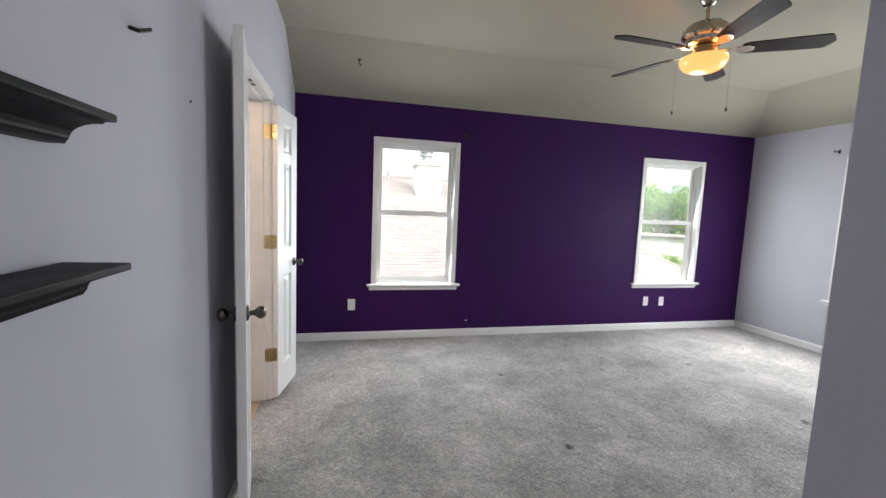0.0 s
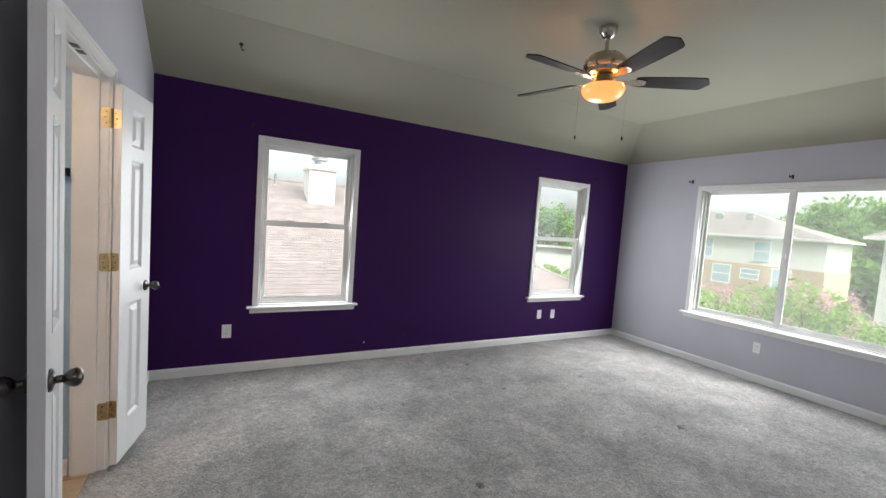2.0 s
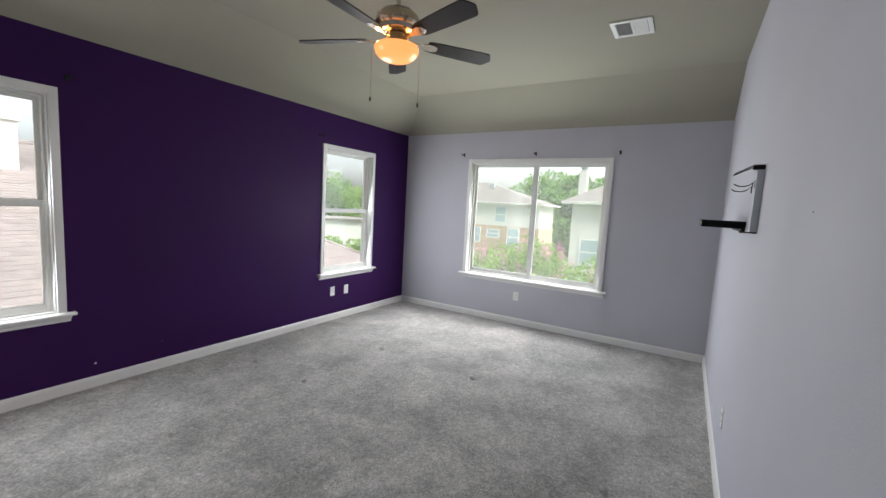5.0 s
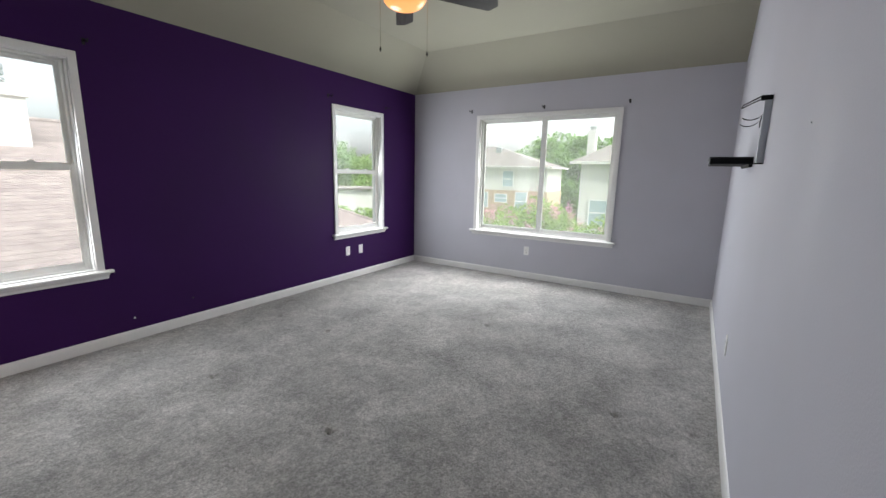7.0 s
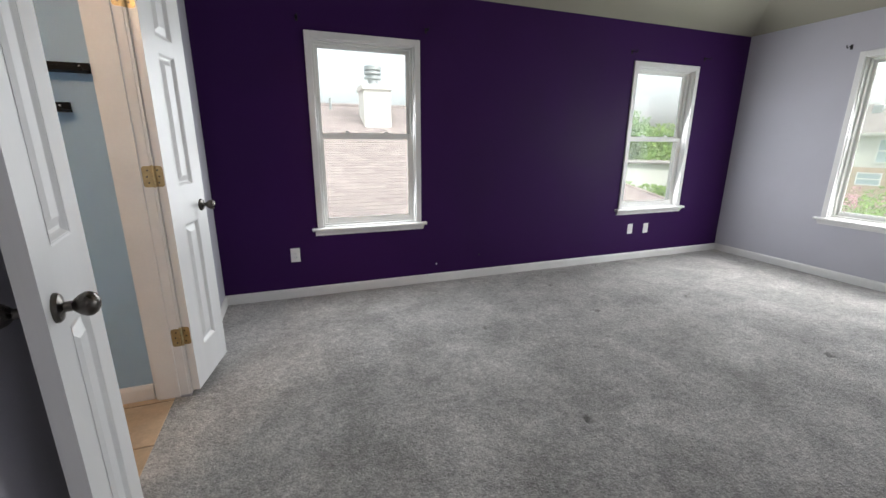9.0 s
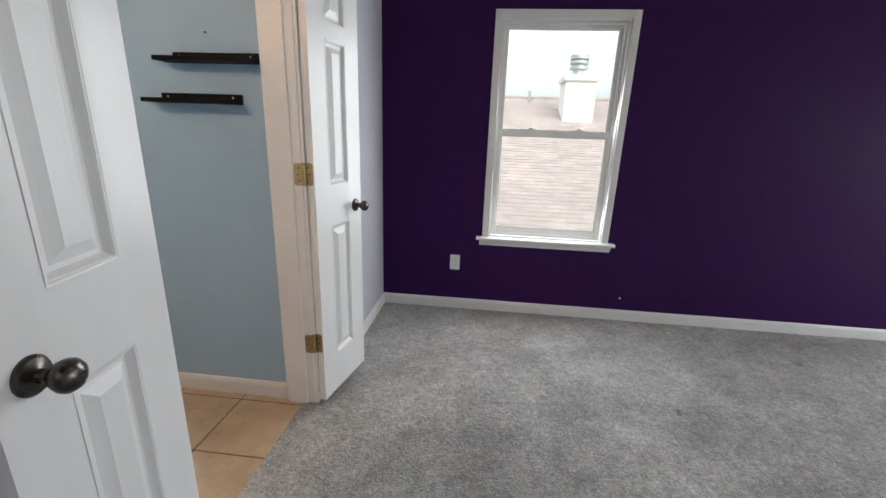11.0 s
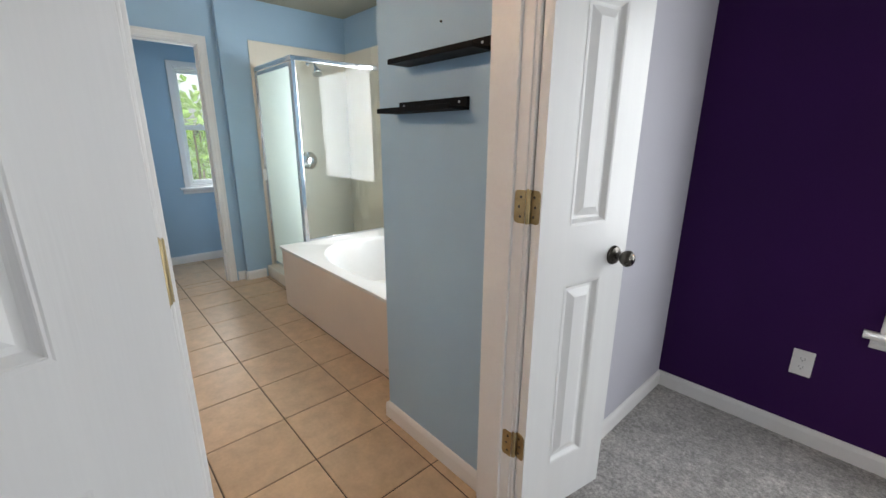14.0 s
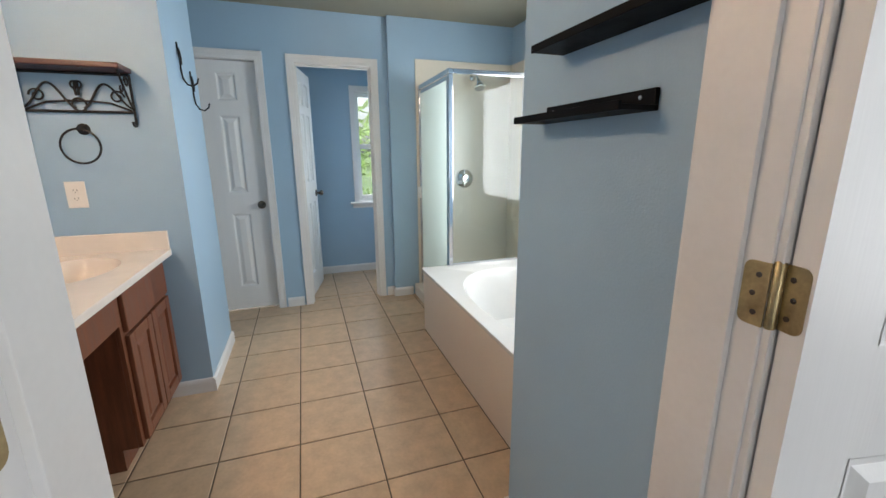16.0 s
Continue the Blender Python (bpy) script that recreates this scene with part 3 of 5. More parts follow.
def doorway(name, axis, a, b, w0, w1, head, stop, label, faces=(True, True), c=0.058):
    """Jambs, stops and moulded casings of a doorway; w0..w1 is the wall's thickness."""
    t = thing(name, Matrix(), label, "door frame", kind="structure")

    def put(nm, rows, bevel=0.003):
        rr = []
        for (u0, u1), (v0, v1), (z0, z1) in rows:
            rr.append(((u0, v0, z0), (u1, v1, z1)) if axis == "x" else ((v0, u0, z0), (v1, u1, z1)))
        part(nm, boxes(*rr, bevel=bevel), TRIM, t)
    j = 0.018
    put("jamb", [((a - j, a), (w0, w1), (0, head + j))])
    put("jamb", [((b, b + j), (w0, w1), (0, head + j))])
    put("head", [((a, b), (w0 + 0.001, w1 - 0.001), (head, head + j))])
    s0, s1 = stop
    put("door_stop", [((a - 0.001, a + 0.011), (s0, s1), (0, head)), ((b - 0.011, b + 0.001), (s0, s1), (0, head)), ((a + 0.011, b - 0.011), (s0, s1), (head - 0.011, head + 0.001))], 0.002)
    for on, face, out in ((faces[0], w0, -1), (faces[1], w1, 1)):
        if not on:
            continue
        for p, q, lift in ((0.0, 0.018, 0.011), (0.018, 0.044, 0.014), (0.044, c, 0.018)):
            v = tuple(sorted((face + out * -0.001, face + out * lift)))
            g = 0.006
            put("casing", [((a - g - q, a - g - p), v, (0, head + g + q)), ((b + g + p, b + g + q), v, (0, head + g + q)), ((a - g - p, b + g + p), v, (head + g + p, head + g + q))], 0.002)
    return t


doorway("door_frame_1", "y", DOOR_S, DOOR_N, -0.292, W, HEAD, (-0.279, -0.183), "white painted frame of the double doorway", (False, True))
doorway("door_frame_2", "y", 2.853, 3.452, BW - 0.12, BW, 2.032, (BW - 0.075, BW - 0.04), "white painted frame of the toilet room door")
doorway("door_frame_3", "y", 2.108, 2.557, BW - 0.12, BW, 2.036, (BW - 0.11, BW - 0.094), "white painted frame of the closet door", (False, True))
bm = bmesh.new()
box(bm, (BW - 0.13, 2.07, 0), (BW - 0.122, 2.60, 2.06))
tagged(part("wall_closet_back", bm, BLUE), "plain wall behind the closet door", "wall", kind="structure")


# ---- bathroom ----
def ring_deck(bm, x0, x1, y0, y1, z, cx, cy, rx, ry, n=64, power=2.0):
    """A flat deck with an oval hole; returns the hole's loop."""
    inner, outer = [], []
    for k in range(n):
        a = 2 * math.pi * k / n
        c, s = math.cos(a), math.sin(a)
        f = (abs(c) ** power + abs(s) ** power) ** (-1 / power)
        inner.append(bm.verts.new((cx + rx * c * f, cy + ry * s * f, z)))
        tx = ((x1 - cx) if c > 0 else (x0 - cx)) / c if abs(c) > 1e-6 else 1e9
        ty = ((y1 - cy) if s > 0 else (y0 - cy)) / s if abs(s) > 1e-6 else 1e9
        t = min(tx, ty)
        outer.append(bm.verts.new((cx + c * t, cy + s * t, z)))
    corners = {}
    for x in (x0, x1):
        for y in (y0, y1):
            a = math.atan2(y - cy, x - cx) % (2 * math.pi)
            corners[int(a / (2 * math.pi) * n)] = (x, y)
    for k in range(n):
        q = (k + 1) % n
        if k in corners:
            v = bm.verts.new((*corners[k], z))
            bm.faces.new((inner[k], outer[k], v, outer[q], inner[q]))
        else:
            bm.faces.new((inner[k], outer[k], outer[q], inner[q]))
    return inner


def bowl_below(bm, loop, cx, cy, steps):
    """Sinks a bowl from a loop: (scale, drop) pairs."""
    last = loop
    for f, z in steps:
        ring = [bm.verts.new((cx + (v.co.x - cx) * f, cy + (v.co.y - cy) * f, z)) for v in loop]
        for k in range(len(loop)):
            bm.faces.new((last[k], last[(k + 1) % len(loop)], ring[(k + 1) % len(loop)], ring[k]))
        last = ring
    bm.faces.new(last)


TUBZ = 0.485
tub = thing("bath_tub", Matrix(), "white garden bath tub with a smooth almond front panel", "bath tub")
bm = bmesh.new()
loop = ring_deck(bm, -2.62, -0.892, 3.640, BN - 0.002, TUBZ, -1.72, 4.19, 0.70, 0.465, power=2.4)
bowl_below(bm, loop, -1.72, 4.19, ((0.985, TUBZ - 0.008), (0.965, TUBZ - 0.03), (0.90, TUBZ - 0.2), (0.82, TUBZ - 0.36), (0.70, TUBZ - 0.40), (0.35, TUBZ - 0.41)))
part("tub_shell", bm, TUBWHITE, tub, smooth=True)
part("deck_lip", boxes(((-2.62, 3.640, TUBZ - 0.022), (-0.892, 3.662, TUBZ - 0.001)), bevel=0.004), TUBWHITE, tub)
part("front_panel", boxes(((-2.60, 3.650, 0.0), (-0.892, 3.70, TUBZ - 0.022)), bevel=0.003), APRON, tub, "almond front panel")
part("end_panel", boxes(((-2.62, 3.662, 0.0), (-2.58, BN - 0.004, TUBZ - 0.002)), bevel=0.003), SURROUND, tub)

shower = thing("shower_stall", Matrix(), "corner shower stall with chrome-framed glass and almond panels", "shower")
SX, SY0, SY1, SZ = -2.60, 3.865, BN - 0.002, 1.892
WX = BW + 0.055
part("curb", boxes(((WX, 3.785, 0), (-2.622, 3.895, 0.11)), bevel=0.012), SURROUND, shower)
part("pan", boxes(((WX, 3.895, 0), (-2.622, SY1, 0.05))), SURROUND, shower)
part("wall_panel", boxes(((WX + 0.001, 3.83, 0.05), (WX + 0.012, SY1, 2.11)), bevel=0.003), SURROUND, shower)
part("wall_panel", boxes(((WX + 0.012, BN - 0.013, 0.05), (-2.47, BN - 0.001, 2.11)), bevel=0.003), SURROUND, shower)
part("backsplash_panel", boxes(((-2.47, BN - 0.011, TUBZ + 0.0), (-0.893, BN - 0.001, 0.86)), bevel=0.003), SURROUND, shower)
part("corner_post", boxes(((SX - 0.016, SY0 - 0.016, 0.11), (SX + 0.016, SY0 + 0.016, SZ - 0.035)), bevel=0.004), CHROME, shower)
part("header_rail", boxes(((WX + 0.012, SY0 - 0.02, SZ - 0.035), (SX + 0.02, SY0 + 0.02, SZ)), bevel=0.005), CHROME, shower)
part("header_rail", boxes(((SX - 0.02, SY0 + 0.02, SZ - 0.034), (SX + 0.02, SY1 - 0.013, SZ)), bevel=0.005), CHROME, shower)
part("wall_jamb", boxes(((WX + 0.012, SY0 - 0.016, 0.11), (WX + 0.04, SY0 + 0.016, SZ - 0.035)), bevel=0.004), CHROME, shower)
part("wall_jamb", boxes(((SX - 0.012, SY1 - 0.035, TUBZ + 0.02), (SX + 0.012, SY1 - 0.013, SZ - 0.035)), bevel=0.004), CHROME, shower)
part("sill_rail", boxes(((SX - 0.012, SY0 + 0.017, TUBZ + 0.0), (SX + 0.012, SY1 - 0.013, TUBZ + 0.02)), bevel=0.003), CHROME, shower)
sdoor = part("door_frame", boxes(((WX + 0.042, SY0 - 0.012, 0.125), (WX + 0.066, SY0 + 0.012, SZ - 0.04)), ((SX - 0.05, SY0 - 0.012, 0.125), (SX - 0.018, SY0 + 0.012, SZ - 0.04)),
                                 ((WX + 0.066, SY0 - 0.012, 0.125), (SX - 0.05, SY0 + 0.012, 0.155)), ((WX + 0.066, SY0 - 0.012, SZ - 0.07), (SX - 0.05, SY0 + 0.012, SZ - 0.04)), bevel=0.004), CHROME, shower)
part("door_pane", boxes(((WX + 0.062, SY0 - 0.003, 0.15), (SX - 0.046, SY0 + 0.003, SZ - 0.065))), OBSCURE, sdoor, "obscure shower door glass")
part("handle", boxes(((WX + 0.052, SY0 - 0.045, 0.93), (WX + 0.068, SY0 - 0.012, 1.03)), bevel=0.006), PLATE, sdoor, "small white handle")
part("side_pane", boxes(((SX - 0.003, SY0 + 0.014, TUBZ + 0.016), (SX + 0.003, SY1 - 0.03, SZ - 0.03))), SHOWERGLASS, shower, "clear shower glass")
vx = WX + 0.012
bm = bmesh.new()
lathe(bm, [(0, 0), (0.085, 0), (0.085, 0.004), (0.075, 0.012), (0.05, 0.016), (0.042, 0.02), (0.040, 0.05), (0.034, 0.058), (0, 0.06)], 32, Matrix.Translation((vx, 4.29, 1.09)) @ Matrix.Rotation(radians(90), 4, "Y"))
valve = part("valve", bm, CHROME, shower, "round chrome shower valve", smooth=True)
bm = bmesh.new()
tube(bm, [(vx + 0.055, 4.29, 1.09), (vx + 0.062, 4.275, 1.06), (vx + 0.066, 4.262, 1.03)], 0.008, 10)
part("lever", bm, CHROME, valve, smooth=True)
bm = bmesh.new()
lathe(bm, [(0, 0), (0.03, 0), (0.03, 0.004), (0.02, 0.012), (0, 0.013)], 24, Matrix.Translation((vx, 4.36, 1.985)) @ Matrix.Rotation(radians(90), 4, "Y"))
tube(bm, [(vx + 0.01, 4.36, 1.985), (vx + 0.06, 4.36, 1.99), (vx + 0.11, 4.36, 1.97), (vx + 0.14, 4.36, 1.935)], 0.011, 10)
lathe(bm, [(0, 0.0), (0.018, 0.0), (0.022, 0.025), (0.044, 0.055), (0.047, 0.074), (0.04, 0.080), (0, 0.078)], 24, Matrix.Translation((vx + 0.135, 4.36, 1.94)) @ Matrix.Rotation(radians(150), 4, "Y"))
part("shower_head", bm, CHROME, shower, "chrome shower head on a bent arm", smooth=True)

# vanity
CT, CF = 0.85, 2.165
top = thing("countertop", Matrix(), "cream cultured marble vanity countertop with a moulded oval basin", "countertop")
bm = bmesh.new()
loop = ring_deck(bm, -2.193, -0.264, BS + 0.001, CF, CT, -1.84, 1.865, 0.245, 0.185)
bowl_below(bm, loop, -1.84, 1.865, ((0.985, CT - 0.004), (0.955, CT - 0.016), (0.88, CT - 0.06), (0.72, CT - 0.11), (0.45, CT - 0.135), (0.12, CT - 0.14)))
part("counter", bm, MARBLE, top, smooth=True)
part("front_edge", boxes(((-2.193, CF - 0.03, CT - 0.034), (-0.264, CF + 0.002, CT - 0.0008)), bevel=0.006), MARBLE, top)
part("side_splash", boxes(((-2.194, BS + 0.02, CT - 0.002), (-2.174, CF - 0.002, CT + 0.096)), bevel=0.004), MARBLE, top)
part("back_splash", boxes(((-2.174, BS + 0.001, CT - 0.002), (-0.264, BS + 0.02, CT + 0.096)), bevel=0.004), MARBLE, top)
faucet = thing("basin_faucet", pose(-1.84, 1.645, CT), "small chrome basin faucet on the vanity top", "faucet")
part("base", boxes(((-0.09, -0.025, 0), (0.09, 0.025, 0.02)), bevel=0.008), CHROME, faucet)
bm = bmesh.new()
tube(bm, [(0, 0, 0.01), (0, 0.01, 0.06), (0, 0.05, 0.09), (0, 0.11, 0.085), (0, 0.13, 0.065)], 0.011, 12)
part("spout", bm, CHROME, faucet, smooth=True)
for x in (-0.085, 0.085):
    bm = bmesh.new()
    lathe(bm, [(0, 0), (0.018, 0), (0.016, 0.02), (0.011, 0.03), (0.02, 0.04), (0.022, 0.055), (0.012, 0.064), (0, 0.065)], 20, Matrix.Translation((x, 0, 0.015)))
    part("tap", bm, CHROME, faucet, smooth=True)


def raised_front(parent, name, x0, x1, z0, z1, y, flat=False):
    """A cabinet door or drawer front that faces +y, framed, with a raised panel."""
    w = 0.052
    if flat:
        return part(name, boxes(((x0, y, z0), (x1, y + 0.019, z1)), bevel=0.005), OAK, parent)
    f = part(name, boxes(((x0, y, z0), (x0 + w, y + 0.019, z1)), ((x1 - w, y, z0), (x1, y + 0.019, z1)), ((x0 + w, y, z0), (x1 - w, y + 0.0185, z0 + w)), ((x0 + w, y, z1 - w), (x1 - w, y + 0.0185, z1)), bevel=0.004), OAK, parent)
    bm = bmesh.new()
    loops = []
    for inset, d in ((-0.003, 0.006), (0.004, 0.006), (0.03, 0.015), (0.034, 0.015)):
        loops.append([bm.verts.new((x, y + d, z)) for x, z in ((x0 + w + inset, z0 + w + inset), (x1 - w - inset, z0 + w + inset), (x1 - w - inset, z1 - w - inset), (x0 + w + inset, z1 - w - inset))])
    for p, q in zip(loops, loops[1:]):
        for k in range(4):
            bm.faces.new((p[k], p[(k + 1) % 4], q[(k + 1) % 4], q[k]))
    bm.faces.new(loops[-1])
    part("panel", bm, OAK, f)
    return f


def vanity_unit(x0, x1, label):
    c = thing("vanity_cabinet", Matrix(), label, "cabinet", "vanity cabinets")
    f = 2.105
    part("side", boxes(((x0, BS + 0.002, 0.1), (x0 + 0.018, f - 0.018, 0.815)), ((x0, BS + 0.002, 0.0), (x0 + 0.018, f - 0.075, 0.1))), OAK, c)
    part("side", boxes(((x1 - 0.018, BS + 0.002, 0.1), (x1, f - 0.018, 0.815)), ((x1 - 0.018, BS + 0.002, 0.0), (x1, f - 0.075, 0.1))), OAK, c)
    part("floor_board", boxes(((x0 + 0.018, BS + 0.002, 0.1), (x1 - 0.018, f - 0.018, 0.118))), OAK, c)
    part("toe_board", boxes(((x0 + 0.018, f - 0.093, 0.0), (x1 - 0.018, f - 0.076, 0.1))), OAK, c)
    part("face_frame", boxes(((x0, f - 0.018, 0.1), (x0 + 0.032, f, 0.815)), ((x1 - 0.032, f - 0.018, 0.1), (x1, f, 0.815)), ((x0 + 0.032, f - 0.018, 0.775), (x1 - 0.032, f, 0.815)),
                             ((x0 + 0.032, f - 0.018, 0.595), (x1 - 0.032, f, 0.63)), ((x0 + 0.032, f - 0.018, 0.1), (x1 - 0.032, f, 0.135)), bevel=0.002), OAK, c)
    raised_front(c, "drawer_front", x0 + 0.022, x1 - 0.022, 0.622, 0.79, f + 0.001, True)
    m = (x0 + x1) / 2
    raised_front(c, "cabinet_door", x0 + 0.022, m - 0.004, 0.118, 0.606, f + 0.001)
    raised_front(c, "cabinet_door", m + 0.004, x1 - 0.022, 0.118, 0.606, f + 0.001)
    return c


vanity_unit(-2.190, -1.625, "red-brown oak vanity cabinet with two raised-panel doors")
vanity_unit(-0.94, -0.27, "red-brown oak vanity cabinet beside the doorway")
kd = thing("vanity_desk", Matrix(), "red-brown oak drawer and back over the vanity knee space", "vanity desk")
part("drawer_front", boxes(((-1.622, 2.095, 0.665), (-0.943, 2.115, 0.795)), bevel=0.005), OAK, kd)
part("drawer_box", boxes(((-1.622, 1.70, 0.68), (-0.943, 2.095, 0.79))), OAK, kd)
part("back_panel", boxes(((-1.622, BS + 0.002, 0.0), (-0.943, BS + 0.02, 0.68))), OAK, kd)

vl = thing("vanity_light", pose(-1.05, BS + 0.001, 2.14), "bath bar light with warm globe bulbs over the vanity", "wall lamp")
part("back_plate", boxes(((-0.38, 0, -0.06), (0.38, 0.03, 0.06)), bevel=0.006), CHROME, vl)
for x in (-0.285, -0.095, 0.095, 0.285):
    bm = bmesh.new()
    bmesh.ops.create_uvsphere(bm, u_segments=16, v_segments=10, radius=0.045, matrix=Matrix.Translation((x, 0.085, 0)))
    part("bulb", bm, BULB, vl, "lit frosted globe bulb", smooth=True)

# wrought-iron wall shelf
PX = -2.195
iron = thing("iron_wall_shelf", pose(PX, 0.012, -0.022), "dark wooden board on a scrolled black wrought-iron wall bracket", "wall shelf")
part("board", boxes(((0.004, 1.655, 1.718), (0.155, 2.112, 1.742)), bevel=0.006), DARKWOOD, iron, "dark mahogany board")
bm = bmesh.new()
for z in (1.545, 1.712):
    tube(bm, [(0.012, 1.68, z), (0.012, 2.10, z)], 0.006)
for y in (1.68, 2.10):
    tube(bm, [(0.012, y, 1.715), (0.012, y, 1.50)] + [(0.012 + 0.02 - 0.02 * math.cos(radians(a)), y, 1.50 - 0.02 * math.sin(radians(a))) for a in range(20, 200, 20)], 0.006)
part("back_frame", bm, IRON, iron, smooth=True)
mid = 1.89
for s in (-1, 1):
    bm = bmesh.new()
    tube(bm, [(0.012, mid + s * (0.205 - 0.19 * k / 16), 1.56 + 0.14 * math.sin(radians(8 + 170 * k / 16)) ** 2 * (0.55 + 0.45 * k / 16)) for k in range(17)], 0.005)
    tube(bm, [(0.012, mid + s * (0.15 + 0.03 * math.cos(radians(a)) * (1 - a / 700)), 1.612 + 0.03 * math.sin(radians(a)) * (1 - a / 700)) for a in range(0, 420, 24)], 0.0042)
    tube(bm, [(0.012, mid + s * 0.2, 1.552), (0.012, mid + s * 0.12, 1.585), (0.012, mid + s * 0.04, 1.592), (0.012, mid, 1.592)], 0.0045)
    tube(bm, [(0.012, mid + s * (0.004 + 0.020 * math.sin(radians(a)) * (1 - a / 600)), 1.664 - 0.020 * math.cos(radians(a)) * (1 - a / 600)) for a in range(0, 400, 24)], 0.0042)
    tube(bm, [(0.013, mid + s * 0.004, 1.615), (0.015, mid + s * 0.007, 1.64), (0.013, mid + s * 0.002, 1.675)], 0.006)
    part("scroll", bm, IRON, iron, smooth=True)
bm = bmesh.new()
tube(bm, [(0.014, mid + 0.028 * math.cos(radians(a)), 1.575 + 0.028 * math.sin(radians(a))) for a in range(0, 360, 24)], 0.0045, closed=True)
part("scroll", bm, IRON, iron, smooth=True)
for y in (1.68, 2.10):
    bm = bmesh.new()
    tube(bm, [(0.012, y, 1.56), (0.04, y, 1.575), (0.08, y, 1.62), (0.12, y, 1.68), (0.145, y, 1.714)], 0.005)
    tube(bm, [(0.06 + 0.025 * math.cos(radians(a)) * (1 - a / 800), y, 1.675 + 0.025 * math.sin(radians(a)) * (1 - a / 800)) for a in range(0, 480, 24)], 0.004)
    tube(bm, [(0.10, y, 1.655), (0.118, y, 1.63), (0.135, y, 1.62), (0.145, y, 1.635), (0.138, y, 1.648)], 0.004)
    part("side_bracket", bm, IRON, iron, smooth=True)

tr = thing("towel_ring", pose(PX, 1.895, 1.445), "dark iron towel ring on the grey-blue wall", "towel ring")
bm = bmesh.new()
lathe(bm, [(0, 0), (0.026, 0), (0.026, 0.006), (0.02, 0.012), (0.01, 0.016), (0.01, 0.034), (0.014, 0.04), (0, 0.044)], 20, Matrix.Rotation(radians(90), 4, "Y"))
part("mount", bm, IRON, tr, smooth=True)
bm = bmesh.new()
tube(bm, [(0.034 + 0.012 * math.sin(radians(a)), -0.012 + 0.082 * math.sin(radians(a)), -0.078 + 0.078 * math.cos(radians(a))) for a in range(0, 360, 10)], 0.0048, closed=True)
part("ring", bm, IRON, tr, smooth=True)


def wall_hook(x, z, label):
    """A wrought-iron leaf hook on a wall that faces +y."""
    h = thing("wall_hook", pose(x, 2.268, z), label, "hook", "iron hooks on the blue wall")
    bm = bmesh.new()
    tube(bm, [(0, 0.004, 0.14), (0.004, 0.006, 0.10), (-0.004, 0.008, 0.05), (0, 0.008, 0.0), (0, 0.012, -0.04), (0, 0.03, -0.07), (0, 0.055, -0.078), (0, 0.078, -0.06), (0, 0.085, -0.035)], 0.0046)
    part("hook", bm, IRON, h, smooth=True)
    bm = bmesh.new()
    tube(bm, [(0.003, 0.008, 0.11), (0.014, 0.014, 0.085), (0.012, 0.016, 0.055), (0.0, 0.012, 0.03)], 0.0065)
    part("leaf", bm, IRON, h, smooth=True)


wall_hook(-2.44, 1.765, "black wrought-iron leaf hook on the blue wall")
wall_hook(-2.66, 1.66, "lower black wrought-iron leaf hook on the blue wall")


def outlet(name, m, label, mat, sockets=2, w=0.07, h=0.114):
    """A wall plate; local x along the wall, y out of it."""
    o = thing(name, m, label, "wall plate", "wall plates")
    plate = part("plate", boxes(((-w / 2, 0, -h / 2), (w / 2, 0.006, h / 2)), bevel=0.0025), mat, o)
    if sockets:
        for s in (-0.0195, 0.0195):
            bm = bmesh.new()
            extrude(bm, [(0.017 * math.cos(radians(a)), max(-0.0125, min(0.0125, 0.0165 * math.sin(radians(a))))) for a in range(0, 360, 20)], Matrix.Translation((0, 0.005, s)) @ Matrix.Rotation(radians(-90), 4, "X"), 0.003)
            rec = part("socket", bm, mat, o)
            part("slots", boxes(((-0.008, 0.0075, s - 0.002), (-0.006, 0.0086, s + 0.007)), ((0.006, 0.0075, s - 0.001), (0.008, 0.0086, s + 0.006)), ((-0.002, 0.0075, s - 0.009), (0.002, 0.0086, s - 0.005))), SLOT, rec)
    for s in ((0.0,) if sockets else (-0.03, 0.03)):
        bm = bmesh.new()
        lathe(bm, [(0, 0), (0.003, 0), (0.0025, 0.0012), (0, 0.0014)], 10, Matrix.Translation((0, 0.006, s)) @ Matrix.Rotation(radians(-90), 4, "X"))
        part("screw", bm, mat, plate)
    return o


outlet("outlet", pose(PX, 1.815, 1.142, 0, 0, -90), "ivory double outlet above the vanity", IVORY, w=0.080, h=0.126)
outlet("outlet", pose(0.425, N, 0.350, 0, 0, 180), "white double outlet on the purple wall", PLATE, w=0.075, h=0.12)
outlet("wall_plate", pose(4.055, N, 0.335, 0, 0, 180), "white blank wall plate under the window", PLATE, 0)
outlet("wall_plate", pose(4.288, N, 0.330, 0, 0, 180), "white blank wall plate under the window", PLATE, 0)
outlet("wall_plate", pose(E, 2.947, 0.340, 0, 0, 90), "white wall plate under the wide window", PLATE)
outlet("wall_plate", pose(3.30, S, 0.335), "pale wall plate on the lilac wall", PLATE)


